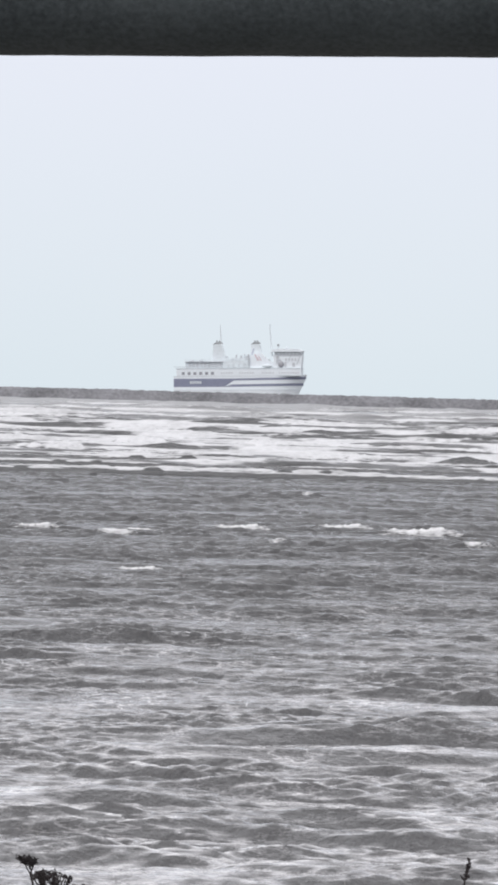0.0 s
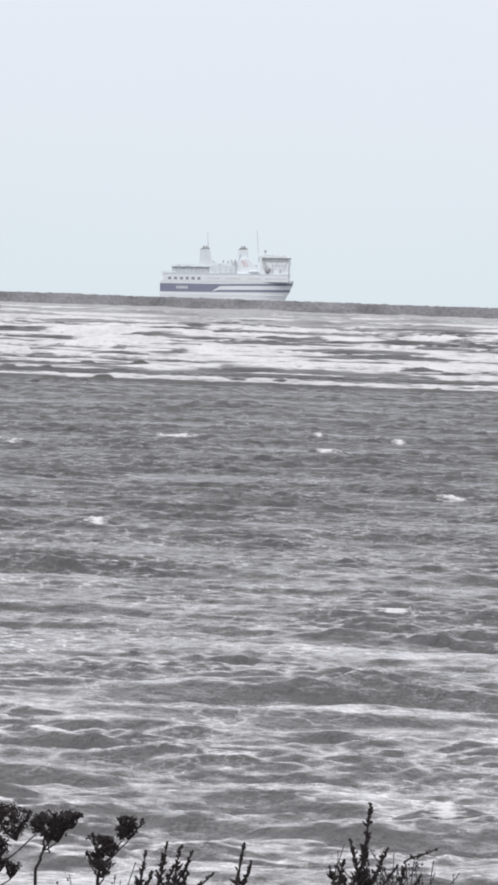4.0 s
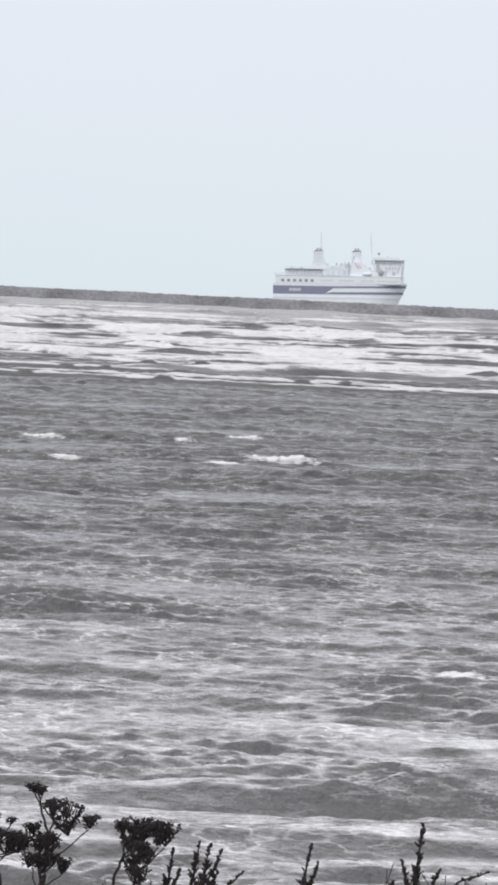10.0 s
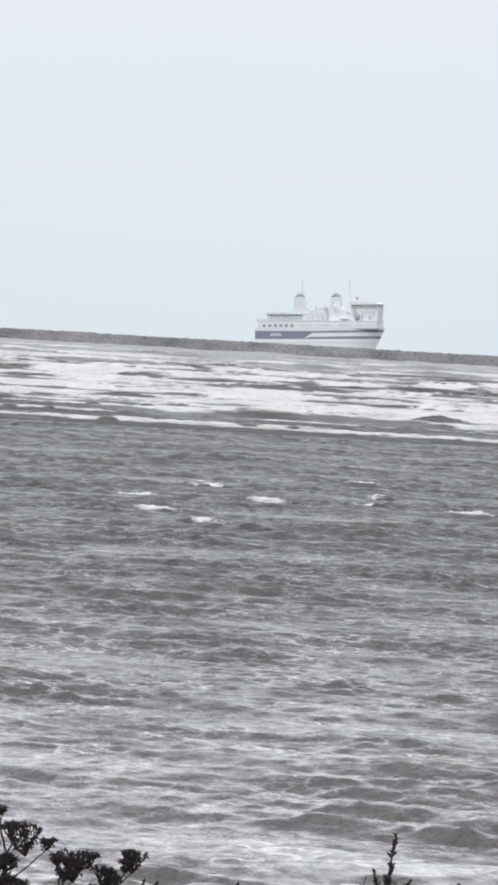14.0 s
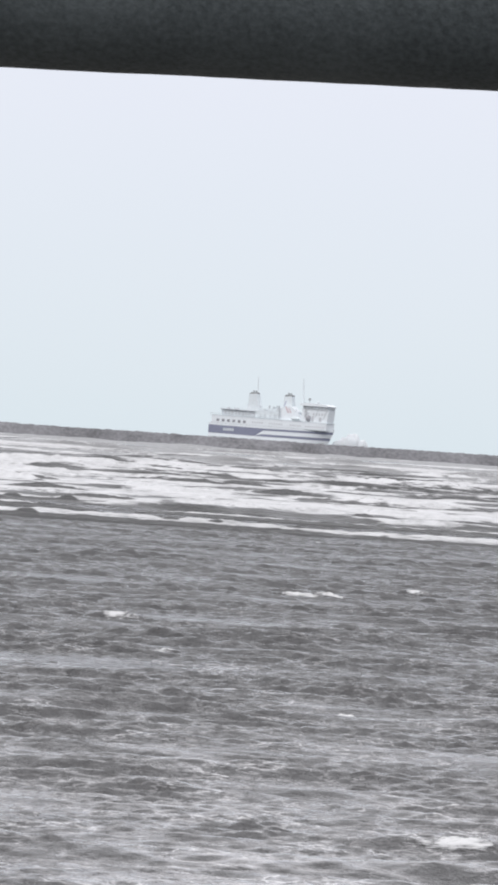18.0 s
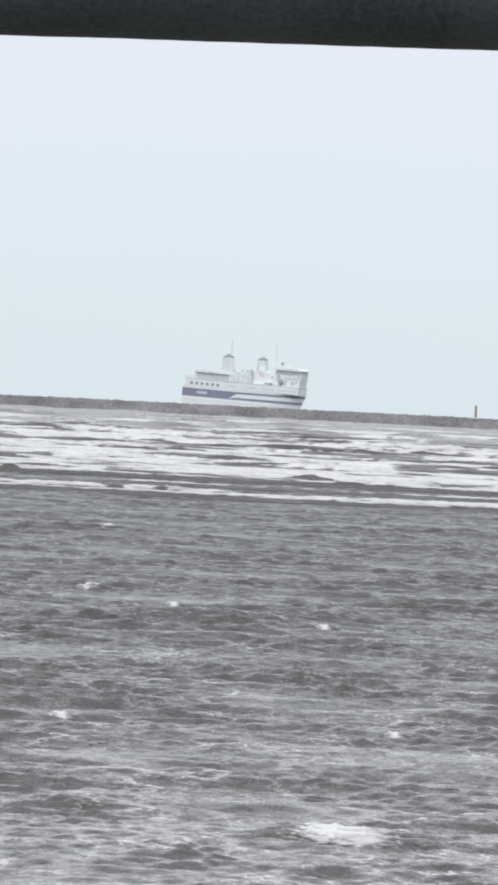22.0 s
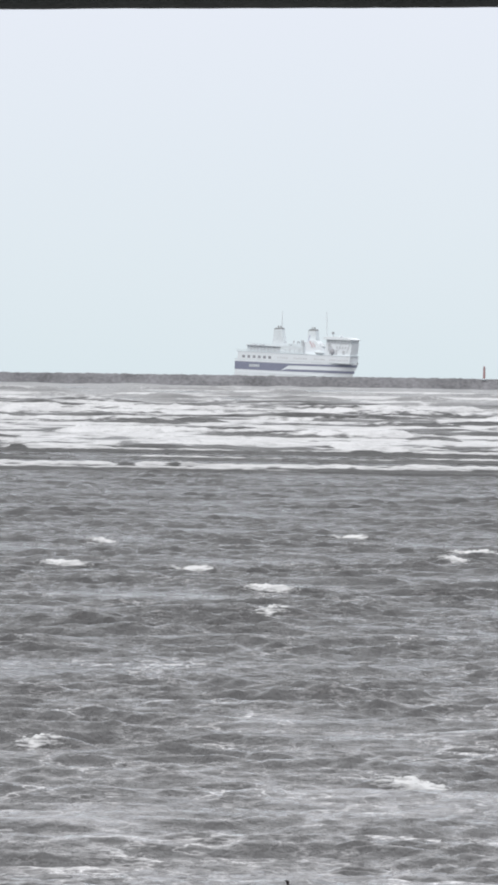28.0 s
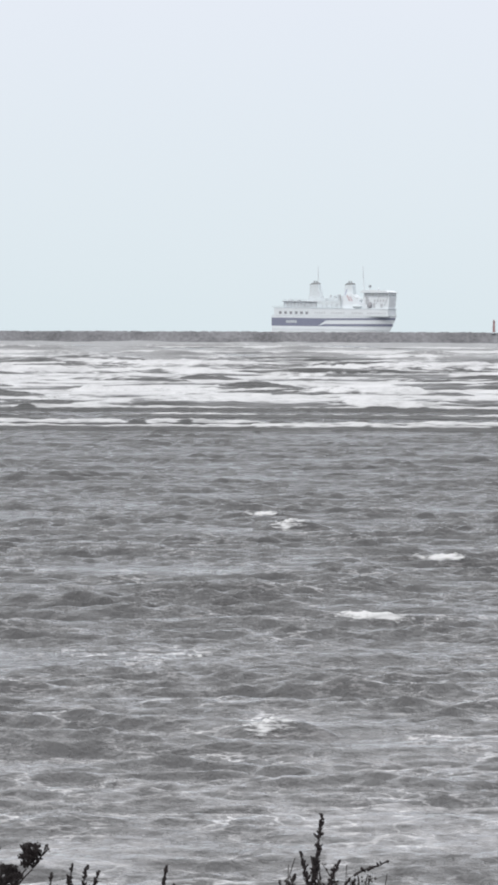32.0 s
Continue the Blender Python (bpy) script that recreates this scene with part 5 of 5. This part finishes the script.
LAST_CAPS = [
    (24.0, -0.9, 55.8, 0.8), (24.0, -10.0, 97.3, 0.9), (27.0, -3.4, 80.2, 1.0), (27.0, -1.4, 79.3, 0.7), (27.0, -8.8, 64.4, 0.6),
    (27.5, -5.8, 48.5, 0.8), (28.0, -10.8, 92.3, 1.8), (28.0, -7.4, 91.0, 1.4), (28.0, -4.9, 83.1, 1.7), (28.0, -4.3, 75.0, 0.9),
    (28.0, 0.2, 84.0, 0.4), (28.5, -0.8, 43.4, 1.1), (29.0, -6.7, 76.0, 0.7), (29.0, -2.8, 75.1, 1.0), (30.0, -8.7, 81.6, 0.7),
    (30.0, -5.1, 65.5, 0.9), (30.0, -4.8, 46.1, 0.4), (30.0, -8.0, 66.3, 0.5), (31.0, -9.6, 71.7, 1.3), (31.0, -5.7, 65.1, 2.2),
    (31.0, -1.3, 71.0, 1.2), (32.0, -2.1, 61.6, 1.7), (32.0, -2.7, 44.4, 0.8), (32.0, -4.3, 61.0, 0.4), (32.0, -6.3, 96.5, 1.1),
    (32.0, -5.1, 90.4, 1.1), (32.0, -4.5, 54.7, 0.2), (32.0, -1.2, 78.2, 1.4),
]
MORE_CAPS = [
    (1.0, -6.2, 116.0, 2.8), (1.0, -20.7, 124.0, 1.5), (1.0, -16.1, 116.0, 0.6), (30.0, -4.1, 77.6, 0.7), (30.0, -1.06, 68.9, 0.7),
    (30.0, -0.34, 64.5, 0.5), (30.0, -4.66, 45.9, 1.0), (30.0, -1.63, 45.5, 0.9),
]
SMALL_CAPS = [
    (12.0, -4.0, 46.0, 0.8), (12.0, -6.1, 48.0, 0.7), (12.0, -18.6, 111.0, 2.6), (12.0, -14.8, 117.0, 1.2), (12.0, -8.0, 62.0, 0.5),
    (22.0, -1.0, 55.4, 0.4), (22.0, -14.1, 139.6, 1.0), (22.0, -7.2, 87.9, 0.5), (22.0, -9.9, 93.8, 0.8), (22.0, -3.2, 81.7, 0.5),
    (22.0, -6.2, 55.4, 0.5), (31.0, -12.2, 87.9, 0.9), (31.0, -8.55, 68.3, 1.9), (31.0, -5.0, 64.1, 0.5), (31.0, -4.0, 63.7, 0.6),
    (31.0, -2.5, 69.1, 0.4), (31.0, -1.45, 62.8, 0.9), (31.0, -0.3, 58.6, 0.5), (31.0, -0.3, 49.4, 0.5),
]


def motions():
    walk(FERRY, [(t, pose(x, y, z, 0, -pitch, turn)) for t, x, y, z, pitch, turn in FERRY_PATH])
    # a burst of spray at the bow, which rises behind the breakwater and falls back
    walk(BOW_SPRAY, [(0, pose(-175, 2545, -16)), (17.2, pose(-144, 2545, -16)), (17.6, pose(-143, 2545, -8)), (17.95, pose(-141.5, 2545, 3.0)),
                     (18.3, pose(-140.5, 2545, 1.0)), (18.8, pose(-139, 2545, -6)), (19.4, pose(-138, 2545, -16)), (32, pose(-115, 2545, -16))])
    walk(ROCK_SPRAY, [(0, pose(-18, 2088.5, -7)), (29.3, pose(-18, 2088.5, -7)), (29.7, pose(-17, 2088.5, -1.5)), (30.0, pose(-16, 2088.5, 2.0)),
                      (30.4, pose(-15, 2088.5, -1.5)), (30.8, pose(-14, 2088.5, -7)), (32, pose(-14, 2088.5, -7))])
    walk(swell, [(0, pose(-1.5, 26, 0)), (32, pose(1.5, -26, 0))])
    walk(chop, [(0, pose(2, 15, 0)), (32, pose(-2, -15, 0))])
    walk(surf_inner, [(0, pose(-1, 4, 0)), (32, pose(1, -6, 0))])
    walk(surf_beyond, [(0, pose(3, 20, 0)), (32, pose(-3, -20, 0))])
    walk(surf_outer, [(0, pose(2, 24, 0)), (32, pose(-2, -24, 0))])
    rng = random.Random(21)
    # surf on the bar, tier by tier: distance, how many, height, speed, spread in depth
    for dist, count, height, speed, spread in ((213, 6, 0.52, 1.0, 2), (236, 3, 0.40, 1.0, 3), (257, 4, 0.45, 1.0, 5), (282, 5, 0.6, 1.3, 12), (335, 6, 0.9, 1.4, 20),
                                               (400, 5, 0.9, 1.5, 20), (480, 7, 1.3, 1.6, 34), (590, 7, 1.1, 1.7, 40), (740, 6, 1.2, 1.8, 80),
                                               (950, 5, 0.8, 1.9, 150), (1280, 4, 0.75, 2.0, 250)):
        for i in range(count):
            az = radians(-11.8 + 13.4 * (i + 0.5 + rng.uniform(-0.4, 0.4)) / count)
            d = dist + rng.uniform(-0.5, 0.5) * spread
            meshes = rng.choice(LINES) if dist < 260 else BREAKERS[rng.choice((1, 6, 8, 9, 5)) if dist in (400, 590) else rng.randrange(10)]
            w = breaking_wave(meshes, height * rng.uniform(0.75, 1.15), (0.55 if dist < 260 else 0.6 + 0.6 * height), 1.0 if dist < 260 else dist / 400 * rng.uniform(0.7, 1.2))
            x, y = d * math.sin(az), d * math.cos(az)
            f, p, turn = rng.uniform(0.3, 0.65), rng.random() * 6.28, rng.uniform(-2.5, 2.5)
            rows = []
            for k in range(17):
                t = 2.0 * k
                z = 0.09 - (0.09 if dist < 260 else 0.16) * height * (1 - math.sin(f * t + p))
                rows.append((t, pose(x + 0.1 * t, y - speed * (t - 2), z, 0, 0, turn)))
            walk(w, rows)
    # steep swells on the bar that have not broken yet
    for i in range(22):
        d = (262, 300, 345, 390, 440, 500, 560)[i % 7] + rng.uniform(-14, 14)
        az = radians(-11.6 + 13.2 * ((i * 0.618) % 1.0))
        tall = rng.uniform(0.55, 0.85) * (0.7 + 0.3 * d / 400)
        w = breaking_wave(HEAVES[rng.randrange(5)], tall, 0.65, d / 400 * rng.uniform(0.8, 1.2))
        x, y = d * math.sin(az), d * math.cos(az)
        f, p, turn = rng.uniform(0.3, 0.6), rng.random() * 6.28, rng.uniform(-2, 2)
        walk(w, [(2.0 * k, pose(x + 0.2 * k, y - 1.2 * (2 * k - 16), 0.10 - 0.22 * tall * (1 - math.sin(2 * f * k + p)), 0, 0, turn)) for k in range(17)])
    # whitecaps that rise, run on and sink
    for peak, x, y, wide in FIRST_CAPS + SECOND_CAPS + THIRD_CAPS + LAST_CAPS + SMALL_CAPS + MORE_CAPS:
        caps(rng, peak, x, y, wide)
    for i in range(30):
        d = rng.uniform(65, 190)
        az = radians(rng.uniform(-11.0, 0.5))
        caps(rng, rng.choice((4.4, 16.5, 25.5)) + rng.uniform(-0.8, 0.8), d * math.sin(az), d * math.cos(az), rng.uniform(0.5, 1.3), 1.3)
    # the inner bar, where low crests break again and again
    for i in range(52):
        d = rng.uniform(98, 134)
        peak = rng.uniform(-0.5, 16) if i < 40 else rng.uniform(16, 31)
        az = radians(rng.uniform(-11.5, -2.0) if i < 40 else rng.uniform(-7, 0.5))
        caps(rng, peak, d * math.sin(az), d * math.cos(az), rng.uniform(0.7, 2.0), 2.6)
    # plants swaying in the wind
    for i, pl in enumerate(PLANTS):
        base = pl.location.copy()
        at, across_view, to_eye = zip(*SWAY[i])
        rows = []
        for k in range(129):
            t = 0.25 * k
            a = float(np.interp(t, at, across_view)) + 0.25 * noise.noise((t * 1.3, i * 0.9, 8.0))
            b = float(np.interp(t, at, to_eye)) + 0.5 * noise.noise((t * 1.2, i * 0.7, 18.0))
            rows.append((t, pose(base.x, base.y, base.z, b, a, 0)))
        walk(pl, rows)


CAP_LENGTHS = (0.6, 0.9, 1.2, 1.6, 2.1, 0.8, 1.4)


def caps(rng, peak, x, y, wide, life=1.15):
    kind = min(range(7), key=lambda k: abs(CAP_LENGTHS[k] - wide) + 0.3 * rng.random())
    w = whitecap(kind, wide / CAP_LENGTHS[kind])
    turn = rng.uniform(-8, 8)
    rows = []
    ride = 0.11 * min(1.0, wide) - 0.02          # small ones ride lower
    for t, z in ((peak - life, -0.45), (peak - 0.6 * life, -0.15), (peak, ride), (peak + 0.5 * life, ride - 0.03), (peak + life, -0.45)):
        rows.append((t, pose(x, y - 1.6 * (t - peak), z, 0, 0, turn)))
    walk(w, clipped(rows))


def clipped(rows):
    """The rows from the start to the end of the clip, with rows of rest before and after, or cut between two rows."""
    def at(t):
        if t <= rows[0][0]:
            return rows[0][1]
        for (a, m), (b, n) in zip(rows, rows[1:]):
            if a <= t <= b:
                return m.lerp(n, (t - a) / (b - a))
        return rows[-1][1]
    return [(0.0, at(0.0))] + [r for r in rows if 0.1 < r[0] < 31.9] + [(32.0, at(32.0))]


motions()
